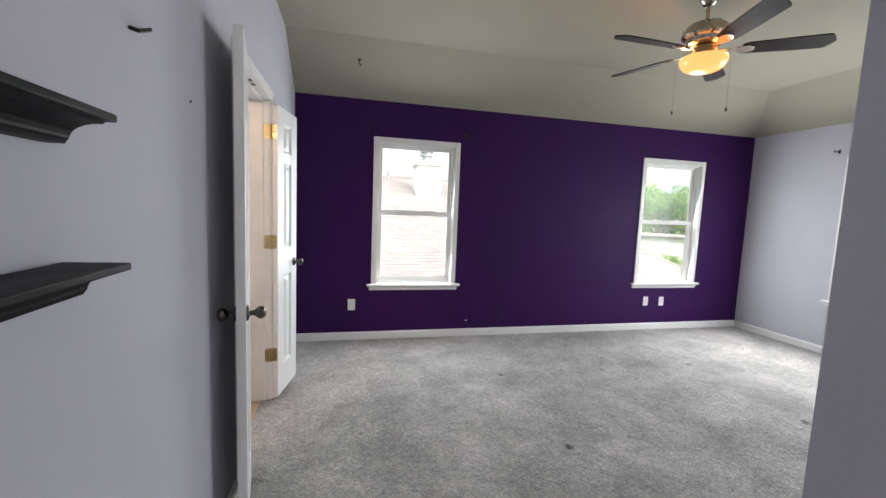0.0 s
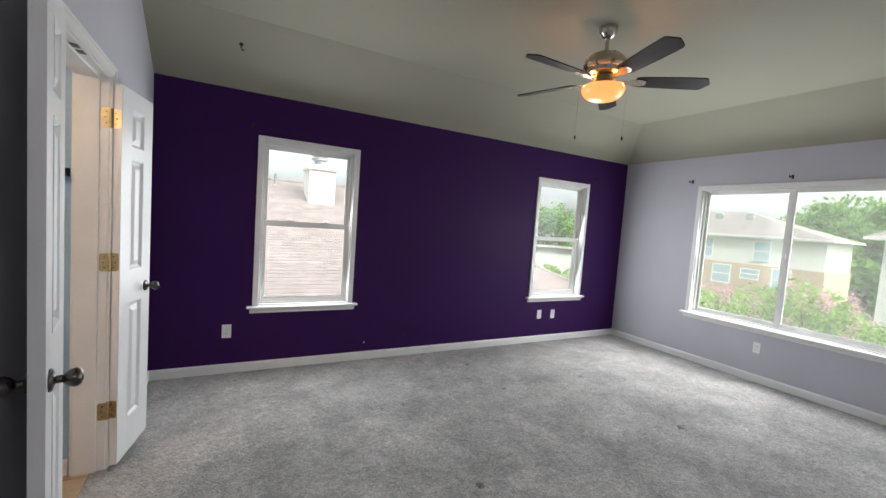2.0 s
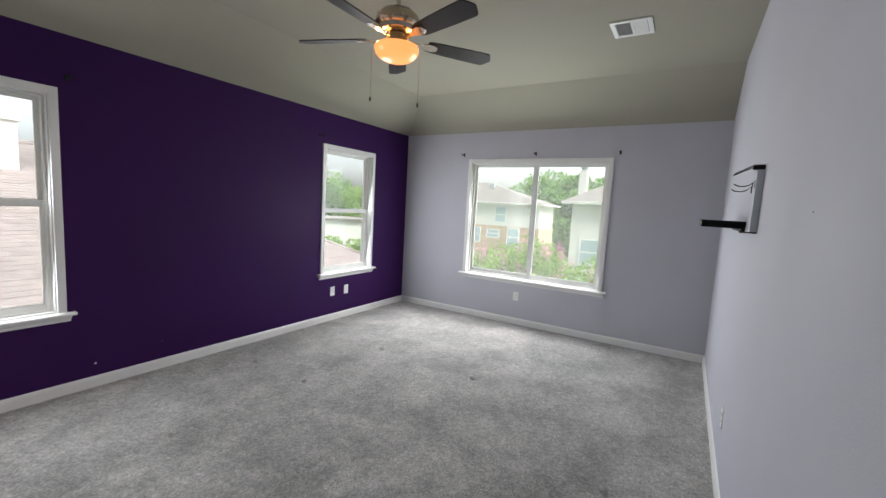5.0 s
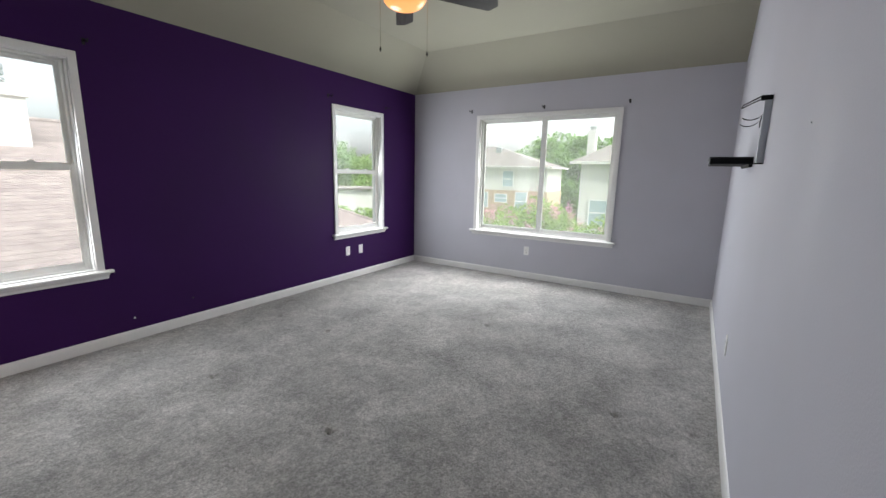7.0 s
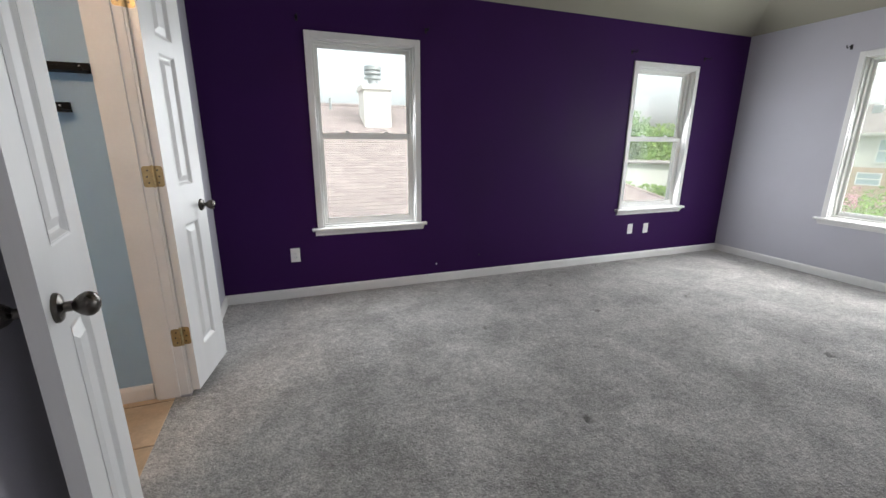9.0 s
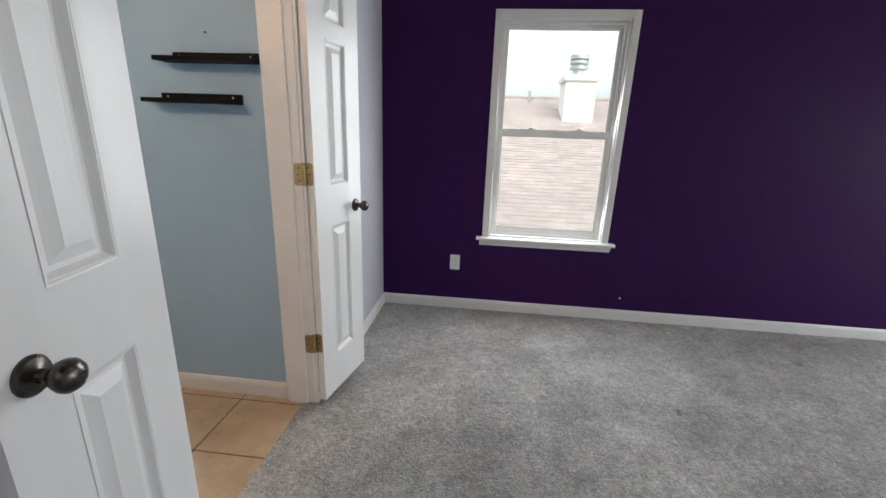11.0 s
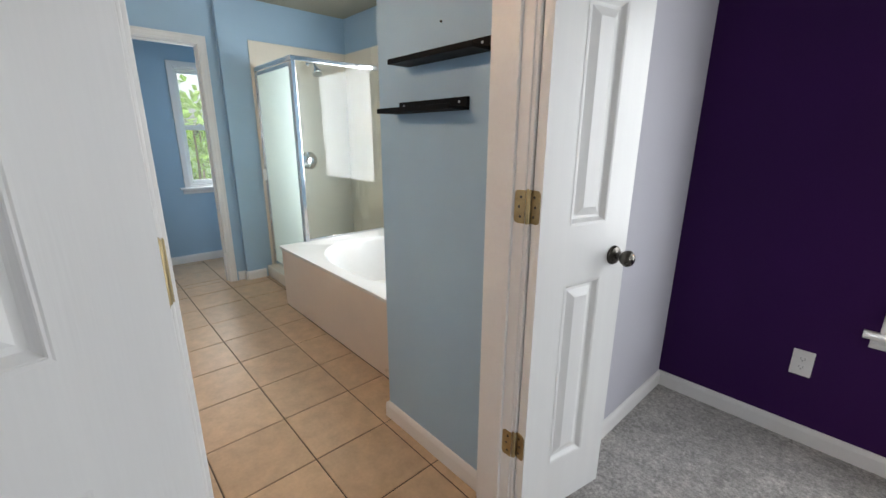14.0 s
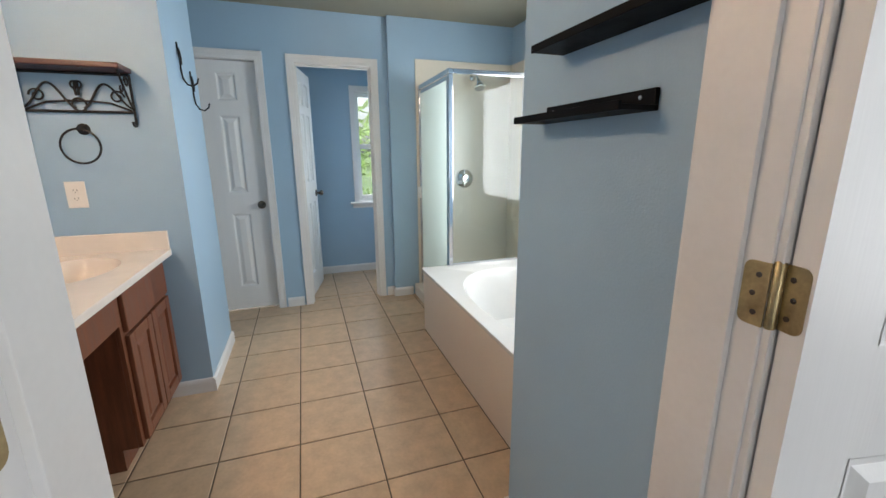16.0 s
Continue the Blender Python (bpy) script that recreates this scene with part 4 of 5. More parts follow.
def ledge(name, x0, x1, z, depth, label):
    """A slim black picture ledge: a strip on the wall and a thin shelf; the wall faces -y."""
    t = thing(name, pose(0, 3.475, z), label, "wall shelf", "black ledges in the bathroom")
    part("shelf", boxes(((x0, -depth, 0), (x1, -0.001, 0.010)), bevel=0.0015), LEDGE, t)
    part("lip", boxes(((x0, -depth - 0.006, -0.001), (x1, -depth, 0.016)), bevel=0.0015), LEDGE, t)
    part("back_strip", boxes(((x0 + 0.03, -0.012, 0.010), (x1, -0.001, 0.040)), bevel=0.0015), LEDGE, t)
    for x in (x0 + 0.06, x1 - 0.035):
        bm = bmesh.new()
        lathe(bm, [(0, 0), (0.0042, 0), (0.0035, 0.002), (0, 0.0025)], 12, Matrix.Translation((x, -0.012, 0.026)) @ Matrix.Rotation(radians(90), 4, "X"))
        part("screw", bm, STEEL, t)


ledge("wall_ledge", -0.70, -0.30, 1.553, 0.085, "upper slim black wall ledge beside the doorway")
ledge("wall_ledge", -0.775, -0.392, 1.397, 0.085, "lower slim black wall ledge beside the doorway")

# ---- bedroom things ----
# ceiling fan
FX, FY = 2.587, 2.772
fan = thing("ceiling_fan", pose(FX, FY, 0), "five-blade nickel and dark wood ceiling fan with a lit amber bowl", "ceiling fan")
bm = bmesh.new()
lathe(bm, [(0, TOP), (0.060, TOP), (0.060, TOP - 0.012), (0.057, TOP - 0.026), (0.050, TOP - 0.044), (0.036, TOP - 0.062), (0.024, TOP - 0.072), (0.0, TOP - 0.075)], 32)
part("canopy", bm, NICKEL, fan, smooth=True)
bm = bmesh.new()
lathe(bm, [(0.0125, TOP - 0.07), (0.0125, 2.665), (0.03, 2.66), (0.034, 2.645), (0, 2.64)], 20)
part("downrod", bm, NICKEL, fan, smooth=True)
bm = bmesh.new()
lathe(bm, [(0, 2.655), (0.05, 2.652), (0.10, 2.635), (0.13, 2.605), (0.138, 2.58), (0.138, 2.565), (0.128, 2.555), (0.112, 2.545), (0.108, 2.52), (0.095, 2.51), (0.07, 2.505), (0, 2.50)], 40)
part("motor_housing", bm, NICKEL, fan, smooth=True)
bm = bmesh.new()
lathe(bm, [(0, 2.505), (0.065, 2.50), (0.07, 2.485), (0.068, 2.45), (0.085, 2.44), (0.10, 2.432), (0, 2.43)], 32)
part("switch_housing", bm, BRASS, fan, "brass switch housing", smooth=True)
bm = bmesh.new()
lathe(bm, [(0.0, 2.432), (0.131, 2.432), (0.138, 2.422), (0.136, 2.404), (0.127, 2.383), (0.110, 2.365), (0.086, 2.352), (0.055, 2.344), (0.028, 2.340), (0, 2.339)], 40)
part("light_bowl", bm, OPAL, fan, "lit amber opal glass bowl", smooth=True)


def blade_mesh():
    bm = bmesh.new()
    o = [(0.20, -0.045), (0.24, -0.055), (0.46, -0.064), (0.615, -0.066), (0.628, -0.063), (0.638, -0.054), (0.664, -0.010), (0.668, 0.0), (0.664, 0.010), (0.638, 0.054), (0.628, 0.063), (0.615, 0.066), (0.46, 0.064), (0.24, 0.055), (0.20, 0.045)]
    extrude(bm, o, Matrix.Translation((0, 0, -0.003)), 0.007)
    return bm


for a in (-106.5, -34.5, 37.5, 109.5, 181.5):
    m = Matrix.Rotation(radians(a), 4, "Z") @ Matrix.Translation((0, 0, 2.474)) @ Matrix.Rotation(radians(-13), 4, "X")
    b = part("blade", blade_mesh(), DARKBLADE, fan, "dark walnut fan blade")
    b.matrix_basis = m
    bm = bmesh.new()
    o = [(0.085, -0.018), (0.15, -0.012), (0.19, -0.03), (0.235, -0.036), (0.265, -0.02), (0.27, 0.0), (0.265, 0.02), (0.235, 0.036), (0.19, 0.03), (0.15, 0.012), (0.085, 0.018)]
    extrude(bm, o, Matrix.Translation((0, 0, -0.0085)), 0.005)
    k = part("blade_iron", bm, NICKEL, b, "nickel blade bracket")
for dx, dy in ((-0.09, 0.10), (0.118, -0.085)):
    bm = bmesh.new()
    f = 0.152 / math.hypot(dx, dy)
    tube(bm, [(dx * 0.55, dy * 0.55, 2.445), (dx * f, dy * f, 2.436), (dx * f, dy * f, 2.40), (dx * f, dy * f, 2.115)], 0.0013, 6)
    ch = part("pull_chain", bm, NICKEL, fan)
    bm = bmesh.new()
    lathe(bm, [(0, 2.118), (0.003, 2.116), (0.006, 2.106), (0.007, 2.098), (0.004, 2.088), (0, 2.086)], 12, Matrix.Translation((dx * f, dy * f, 0)))
    part("pull", bm, PEWTER, ch, smooth=True)

# unseen fill light, added behind the camera to brighten the passage wall
pl = thing("passage_fill_light", pose(0.37, -0.75, TOP), "unseen dome light added to brighten the passage", "ceiling lamp")
bm = bmesh.new()
lathe(bm, [(0, 0), (0.17, 0), (0.17, -0.02), (0.15, -0.028), (0, -0.028)], 32)
part("base_ring", bm, NICKEL, pl, smooth=True)
bm = bmesh.new()
lathe(bm, [(0.145, -0.026), (0.14, -0.05), (0.11, -0.08), (0.06, -0.1), (0, -0.105)], 32)
part("dome", bm, FILLGLOW, pl, "glowing dome of the added fill light", smooth=True)

# ceiling vent
vent = thing("ceiling_vent", pose(3.808, 1.60, TOP), "white slatted ceiling air vent", "vent")
part("frame", boxes(((-0.137, -0.137, -0.009), (0.137, -0.104, 0)), ((-0.137, 0.104, -0.009), (0.137, 0.137, 0)), ((-0.137, -0.104, -0.009), (-0.106, 0.104, 0)), ((0.106, -0.104, -0.009), (0.137, 0.104, 0)), bevel=0.003), VINYL, vent)
part("backing", boxes(((-0.106, -0.104, -0.002), (0.106, 0.104, -0.0005))), SLOT, vent)
part("divider", boxes(((-0.106, -0.006, -0.009), (0.106, 0.006, -0.002))), VINYL, vent)
for k in range(11):
    x = -0.096 + k * 0.0192
    for y0, y1, s in ((-0.102, -0.008, 1), (0.008, 0.102, -1)):
        bm = bmesh.new()
        box(bm, (-0.0055, y0, -0.0008), (0.0055, y1, 0.0008))
        sl = part("slat", bm, VINYL, vent)
        sl.matrix_basis = Matrix.Translation((x, 0, -0.0075)) @ Matrix.Rotation(radians(18 * s), 4, "Y")

# small ceiling hook on the slope
ch = thing("ceiling_hook", pose(0.453, 4.378, EAVE + (N - 4.378) * (TOP - EAVE) / RUN), "small black hook in the ceiling slope", "hook")
bm = bmesh.new()
lathe(bm, [(0, 0.012), (0.016, 0.01), (0.016, 0.0), (0.008, -0.01), (0, -0.012)], 14)
tube(bm, [(0, 0, -0.008), (0, 0, -0.03), (0.012, 0, -0.045), (0.02, 0, -0.035)], 0.004, 8)
part("hook", bm, IRON, ch, smooth=True)


def rod_bracket(m, label):
    """A small curtain-rod bracket; local y out of the wall."""
    b = thing("rod_bracket", m, label, "curtain bracket", "curtain rod brackets")
    part("plate", boxes(((-0.010, 0, -0.022), (0.010, 0.004, 0.022)), bevel=0.001), IRON, b)
    bm = bmesh.new()
    tube(bm, [(0, 0.003, 0.004), (0, 0.03, 0.004), (0, 0.05, -0.004), (0, 0.062, -0.014), (0, 0.074, -0.006), (0, 0.077, 0.010)], 0.0045, 8)
    part("arm", bm, IRON, b, smooth=True)


for y in (3.835, 2.822, 1.842):
    rod_bracket(pose(E, y, 2.172, 0, 0, 90), "small black curtain rod bracket over the wide window")
for x in (0.58, 1.60, 3.80, 4.82):
    rod_bracket(pose(x, N, 2.185, 0, 0, 180), "small dark curtain rod bracket on the purple wall")


def crown_shelf(name, m, length, depth, height, label, group):
    """A black crown-moulding shelf; local x along the wall, y out of it, z the top."""
    t = thing(name, m, label, "wall shelf", group)
    d, h = depth, height
    part("top_board", boxes(((0, 0.0005, -0.014), (length, d, 0)), bevel=0.003), BLACKPAINT, t)
    o = [(0.0005, -h), (d * 0.30, -h), (d * 0.33, -h * 0.9), (d * 0.36, -h * 0.84)] + [(d * (0.36 + 0.46 * (1 - math.cos(radians(q)))), -h * (0.84 - 0.52 * math.sin(radians(q)))) for q in range(10, 91, 16)] + [(d * 0.85, -h * 0.25), (d * 0.93, -h * 0.22), (d * 0.95, -0.0135), (0.0005, -0.0135)]
    bm = bmesh.new()
    extrude(bm, o, Matrix.Translation((0.004, 0, 0)) @ Matrix(((0, 0, 1, 0), (1, 0, 0, 0), (0, 1, 0, 0), (0, 0, 0, 1))), length - 0.008)
    part("crown_moulding", bm, BLACKPAINT, t)


crown_shelf("crown_shelf", pose(W, 1.345, 1.545, 0, 0, -90), 0.75, 0.112, 0.056, "upper black crown-moulding shelf in the passage", "black crown shelves")
crown_shelf("crown_shelf", pose(W, 1.375, 1.278, 0, 0, -90), 0.75, 0.112, 0.060, "lower black crown-moulding shelf in the passage", "black crown shelves")
box_shelf = thing("floating_shelf", pose(3.42, S, 1.47), "thick black floating shelf on the lilac wall beside the rack", "wall shelf")
part("board", boxes(((0, 0.0005, -0.040), (0.6, 0.218, -0.004)), bevel=0.004), BLACKPAINT, box_shelf)
part("top_board", boxes(((-0.003, 0.0005, -0.004), (0.603, 0.222, 0.003)), bevel=0.002), BLACKPAINT, box_shelf)
part("wall_cleat", boxes(((0.02, 0.0005, -0.056), (0.58, 0.020, -0.040)), bevel=0.002), BLACKPAINT, box_shelf)

rack = thing("wall_rack", pose(2.965, S, 0), "steel upright with wire hooks on the lilac wall", "rack")
part("upright", boxes(((-0.011, 0.0005, 1.424), (0.011, 0.005, 1.738)), ((-0.011, 0.005, 1.424), (-0.008, 0.030, 1.738)), ((0.008, 0.005, 1.424), (0.011, 0.030, 1.738)), bevel=0.001), STEEL, rack)
part("cap", boxes(((-0.013, 0.0005, 1.722), (0.013, 0.048, 1.746)), bevel=0.004), BLACKPAINT, rack)
part("foot", boxes(((-0.013, 0.0005, 1.417), (0.013, 0.070, 1.424)), bevel=0.002), BLACKPAINT, rack)
bm = bmesh.new()
tube(bm, [(0.0, 0.046, 1.742), (0.0, 0.115, 1.703), (0.10, 0.115, 1.703), (0.10, 0.040, 1.742), (0.0, 0.040, 1.742)], 0.0028, 8)
part("wire_loop", bm, IRON, rack, smooth=True)
for x, z in ((0.24, 1.672), (0.37, 1.652)):
    bm = bmesh.new()
    tube(bm, [(x, 0.003, z + 0.040), (x, 0.006, z + 0.01), (x, 0.006, z - 0.022), (x, 0.008, z + 0.016), (x, 0.03, z - 0.006), (x, 0.055, z - 0.014), (x, 0.08, z - 0.012), (x, 0.098, z - 0.002)], 0.0028, 8)
    part("wire_hook", bm, IRON, rack, smooth=True)

for x, z, m in ((1.697, 0.147, PLATE), (2.15, 0.20, SLOT)):
    bm = bmesh.new()
    lathe(bm, [(0, 0), (0.008, 0), (0.006, 0.003), (0, 0.004)], 10, pose(x, N, z, 90))
    tagged(part("wall_plug", bm, m), "tiny plug mark on the purple wall", "plug")
for x, z in ((1.966, 1.507), (1.445, 1.627)):
    bm = bmesh.new()
    lathe(bm, [(0, 0), (0.0026, 0), (0.002, 0.003), (0, 0.0035)], 10, pose(x, S, z, -90))
    tagged(part("wall_screw", bm, STEEL), "small bare screw in the lilac wall", "screw")
bm = bmesh.new()
tube(bm, [(W + 0.002, 1.648, 1.80), (W + 0.02, 1.650, 1.795), (W + 0.022, 1.69, 1.812), (W + 0.02, 1.712, 1.822)], 0.005, 8)
tagged(part("wall_anchor", bm, IRON, smooth=True), "short black hook in the passage wall", "hook")
bm = bmesh.new()
lathe(bm, [(0, 0), (0.004, 0), (0.003, 0.005), (0, 0.006)], 10, pose(W, 2.03, 1.72, 0, 90))
tagged(part("wall_screw", bm, IRON), "small dark screw in the passage wall", "screw")
bm = bmesh.new()
lathe(bm, [(0, 0), (0.004, 0), (0.003, 0.006), (0, 0.007)], 10, pose(-0.525, 3.475, 1.669, 90))
tagged(part("wall_screw", bm, IRON), "small nail in the blue wing wall", "nail")
# ball-catch plates under the doorway head
for y in (2.985, 3.065):
    bm = boxes(((-0.178, y - 0.022, HEAD - 0.0035), (-0.152, y + 0.022, HEAD - 0.0005)), bevel=0.001)
    tagged(part("catch_plate", bm, PEWTER), "dark metal catch plate under the doorway head", "latch", "catch plates")


# ---- outside ----
GZ = -3.4
GRASS = material("lawn_grass", (0.075, 0.13, 0.035), 0.9, vary=0.3, scale=0.6, fine=20, bump=0.5, bump_depth=0.03)
STUCCO = material("pale_siding", (0.62, 0.60, 0.56), 0.8, vary=0.05, scale=1.0, fine=30, bump=0.2)
BRICKM = material("far_tan_brick", (0.45, 0.33, 0.24), 0.85, vary=0.15, scale=3, fine=30, bump=0.4)
SHINGLE = material("brown_asphalt_shingle", (0.235, 0.195, 0.185), 0.95, vary=0.22, scale=5, fine=60, bump=0.6, bump_depth=0.006, spec=0.2)
FARROOF = material("grey_asphalt_shingle", (0.21, 0.19, 0.175), 0.95, vary=0.15, scale=1.5, fine=14, bump=0.4, spec=0.2)
BARK = material("bark", (0.12, 0.085, 0.06), 0.9, vary=0.3, scale=6, fine=40, bump=0.8, bump_depth=0.02)
FENCEWOOD = material("weathered_fence_wood", (0.24, 0.155, 0.10), 0.85, vary=0.25, scale=3, fine=30, bump=0.4, stretch=(6, 6, 0.6))
HOUSEPANE = material("far_window_pane", (0.36, 0.43, 0.46), 0.1, vary=0.1, scale=1, fine=10, bump=0.0)
GALV = material("galvanised_metal", (0.42, 0.44, 0.44), 0.45, metal=0.9, vary=0.1, scale=6, fine=60, bump=0.1)


def leaf_material(name, colour, spread=0.35):
    m = material(name, colour, 0.6, vary=0.2, scale=1.2, fine=8, bump=0.0)
    n, l = m.node_tree.nodes, m.node_tree.links
    geo = n.new("ShaderNodeNewGeometry")
    r = n.new("ShaderNodeMapRange")
    r.inputs["To Min"].default_value, r.inputs["To Max"].default_value = 1 - spread, 1 + spread
    l.new(geo.outputs["Random Per Island"], r.inputs["Value"])
    hsv = n["Hue/Saturation/Value"]
    mm = n.new("ShaderNodeMath")
    mm.operation = "MULTIPLY"
    l.new(hsv.inputs["Value"].links[0].from_socket, mm.inputs[0])
    l.new(r.outputs[0], mm.inputs[1])
    l.new(mm.outputs[0], hsv.inputs["Value"])
    thin = n.new("ShaderNodeBsdfTranslucent")
    l.new(hsv.outputs[0], thin.inputs[0])
    both = n.new("ShaderNodeMixShader")
    both.inputs[0].default_value = 0.45
    l.new(n["Principled BSDF"].outputs[0], both.inputs[1])
    l.new(thin.outputs[0], both.inputs[2])
    l.new(both.outputs[0], n["Material Output"].inputs["Surface"])
    return m


LEAF = leaf_material("green_leaf", (0.17, 0.30, 0.08))
LEAF_LIGHT = leaf_material("light_green_leaf", (0.23, 0.35, 0.085))
BLOSSOM = leaf_material("pink_blossom", (0.62, 0.33, 0.38), 0.2)

tagged(part("ground", boxes(((-700, -700, GZ - 0.5), (700, 700, GZ))), GRASS), "level lawn round the houses", "ground", kind="structure")
tagged(part("lower_storey", boxes(((-4.55, -1.72, GZ), (5.645, 4.95, -0.36))), STUCCO), "pale lower storey under the rooms", "house wall", kind="structure")

# neighbour's shingled roof, with its wall, close to the purple wall's windows
nb = thing("neighbour_house", Matrix(), "neighbouring house with a brown shingle hip roof", "house")
EY, EZ, RY, RZ = 7.2, -0.56, 15.0, 2.40
XL, XR, RX0, RX1 = -16.0, 9.9, -9.0, 4.5


def roof_point(x, f):
    """On the slope that faces the rooms: f from eave (0) to ridge (1)."""
    return Vector((x, EY + (RY - EY) * f, EZ + (RZ - EZ) * f))


verts, faces = [], []
COURSES = 58
rs = random.Random(11)
for k in range(COURSES):
    f0, f1 = k / COURSES, min(1.0, (k + 1.25) / COURSES)
    xa0, xb0 = XL + (RX0 - XL) * f0, XR + (RX1 - XR) * f0
    xa1, xb1 = XL + (RX0 - XL) * f1, XR + (RX1 - XR) * f1
    x = xa0 - rs.random() * 0.3
    step = 0.32
    while x < xb0:
        w = step * rs.uniform(0.75, 1.25)
        a, b = max(x, xa0), min(x + w - 0.006, xb0)
        if b > a + 0.01:
            lift = 0.005 + rs.uniform(0, 0.006)
            base = len(verts)
            a1, b1 = max(a, xa1), min(b, xb1)
            if b1 > a1:
                p = [roof_point(a, f0), roof_point(b, f0), roof_point(b1, f1), roof_point(a1, f1)]
                verts += [(p[0].x, p[0].y, p[0].z + lift), (p[1].x, p[1].y, p[1].z + lift), (p[2].x, p[2].y, p[2].z + 0.002), (p[3].x, p[3].y, p[3].z + 0.002),
                          (p[0].x, p[0].y, p[0].z - 0.004), (p[1].x, p[1].y, p[1].z - 0.004)]
                faces += [(base, base + 1, base + 2, base + 3), (base + 4, base + 5, base + 1, base)]
        x += w
me = bpy.data.meshes.new("shingles")
me.from_pydata(verts, [], faces)
me.materials.append(SHINGLE)
sh = new("shingles", me)
sh.parent = nb
tagged(sh, kind="stuff")
info_n, info_l = SHINGLE.node_tree.nodes, SHINGLE.node_tree.links
geo = info_n.new("ShaderNodeNewGeometry")
rr = info_n.new("ShaderNodeMapRange")
rr.inputs["To Min"].default_value, rr.inputs["To Max"].default_value = 0.85, 1.15
info_l.new(geo.outputs["Random Per Island"], rr.inputs["Value"])
mul = info_n.new("ShaderNodeMath")
mul.operation = "MULTIPLY"
hs = info_n["Hue/Saturation/Value"]
info_l.new(hs.inputs["Value"].links[0].from_socket, mul.inputs[0])
info_l.new(rr.outputs[0], mul.inputs[1])
info_l.new(mul.outputs[0], hs.inputs["Value"])
bm = bmesh.new()
c = [(XL, EY, EZ - 0.02), (XR, EY, EZ - 0.02), (XR, 22.8, EZ - 0.02), (XL, 22.8, EZ - 0.02), (RX0, RY, RZ - 0.02), (RX1, RY, RZ - 0.02)]
v = [bm.verts.new(p) for p in c]
for q in ((0, 1, 5, 4), (1, 2, 5), (2, 3, 4, 5), (3, 0, 4), (3, 2, 1, 0)):
    bm.faces.new([v[k] for k in q])
part("roof", bm, SHINGLE, nb)
part("wall", boxes(((XL + 0.5, EY + 0.5, GZ), (XR - 0.5, 22.3, EZ - 0.03))), STUCCO, nb)
part("eave_board", boxes(((XL, EY - 0.03, EZ - 0.16), (XR, EY - 0.002, EZ - 0.005))), TRIM, nb)
bm = bmesh.new()
tube(bm, [roof_point(RX0, 1.0) + Vector((0, 0, 0.0)), roof_point(RX1, 1.0)], 0.07, 8)
tube(bm, [roof_point(RX1, 1.0), Vector((XR, EY, EZ))], 0.05, 8)
part("ridge_cap", bm, SHINGLE, nb)
chx, chy = 2.87, 13.5
ch = part("chimney", boxes(((chx - 0.38, chy - 0.35, 1.5), (chx + 0.38, chy + 0.55, 2.70)), bevel=0.01), STUCCO, nb, "white boxed chimney")
part("chimney_top", boxes(((chx - 0.43, chy - 0.40, 2.70), (chx + 0.43, chy + 0.60, 2.84)), bevel=0.02), STUCCO, ch)
bm = bmesh.new()
lathe(bm, [(0.0, 2.84), (0.15, 2.84), (0.14, 3.0), (0.24, 3.02), (0.24, 3.08), (0.16, 3.10), (0.16, 3.13), (0.24, 3.15), (0.24, 3.22), (0.16, 3.24), (0.24, 3.26), (0.24, 3.36), (0.0, 3.40)], 24, Matrix.Translation((chx - 0.03, chy + 0.1, 0)))
part("flue_cap", bm, GALV, ch, "grey metal flue cap", smooth=False)
for x, f in ((1.72, 0.95), (5.2, 0.8)):
    bm = bmesh.new()
    p = roof_point(x, f)
    lathe(bm, [(0, p.z - 0.1), (0.045, p.z - 0.1), (0.045, p.z + 0.32), (0, p.z + 0.33)], 12, Matrix.Translation((p.x, p.y, 0)))
    part("vent_pipe", bm, GALV, nb, "grey vent pipe", smooth=True)


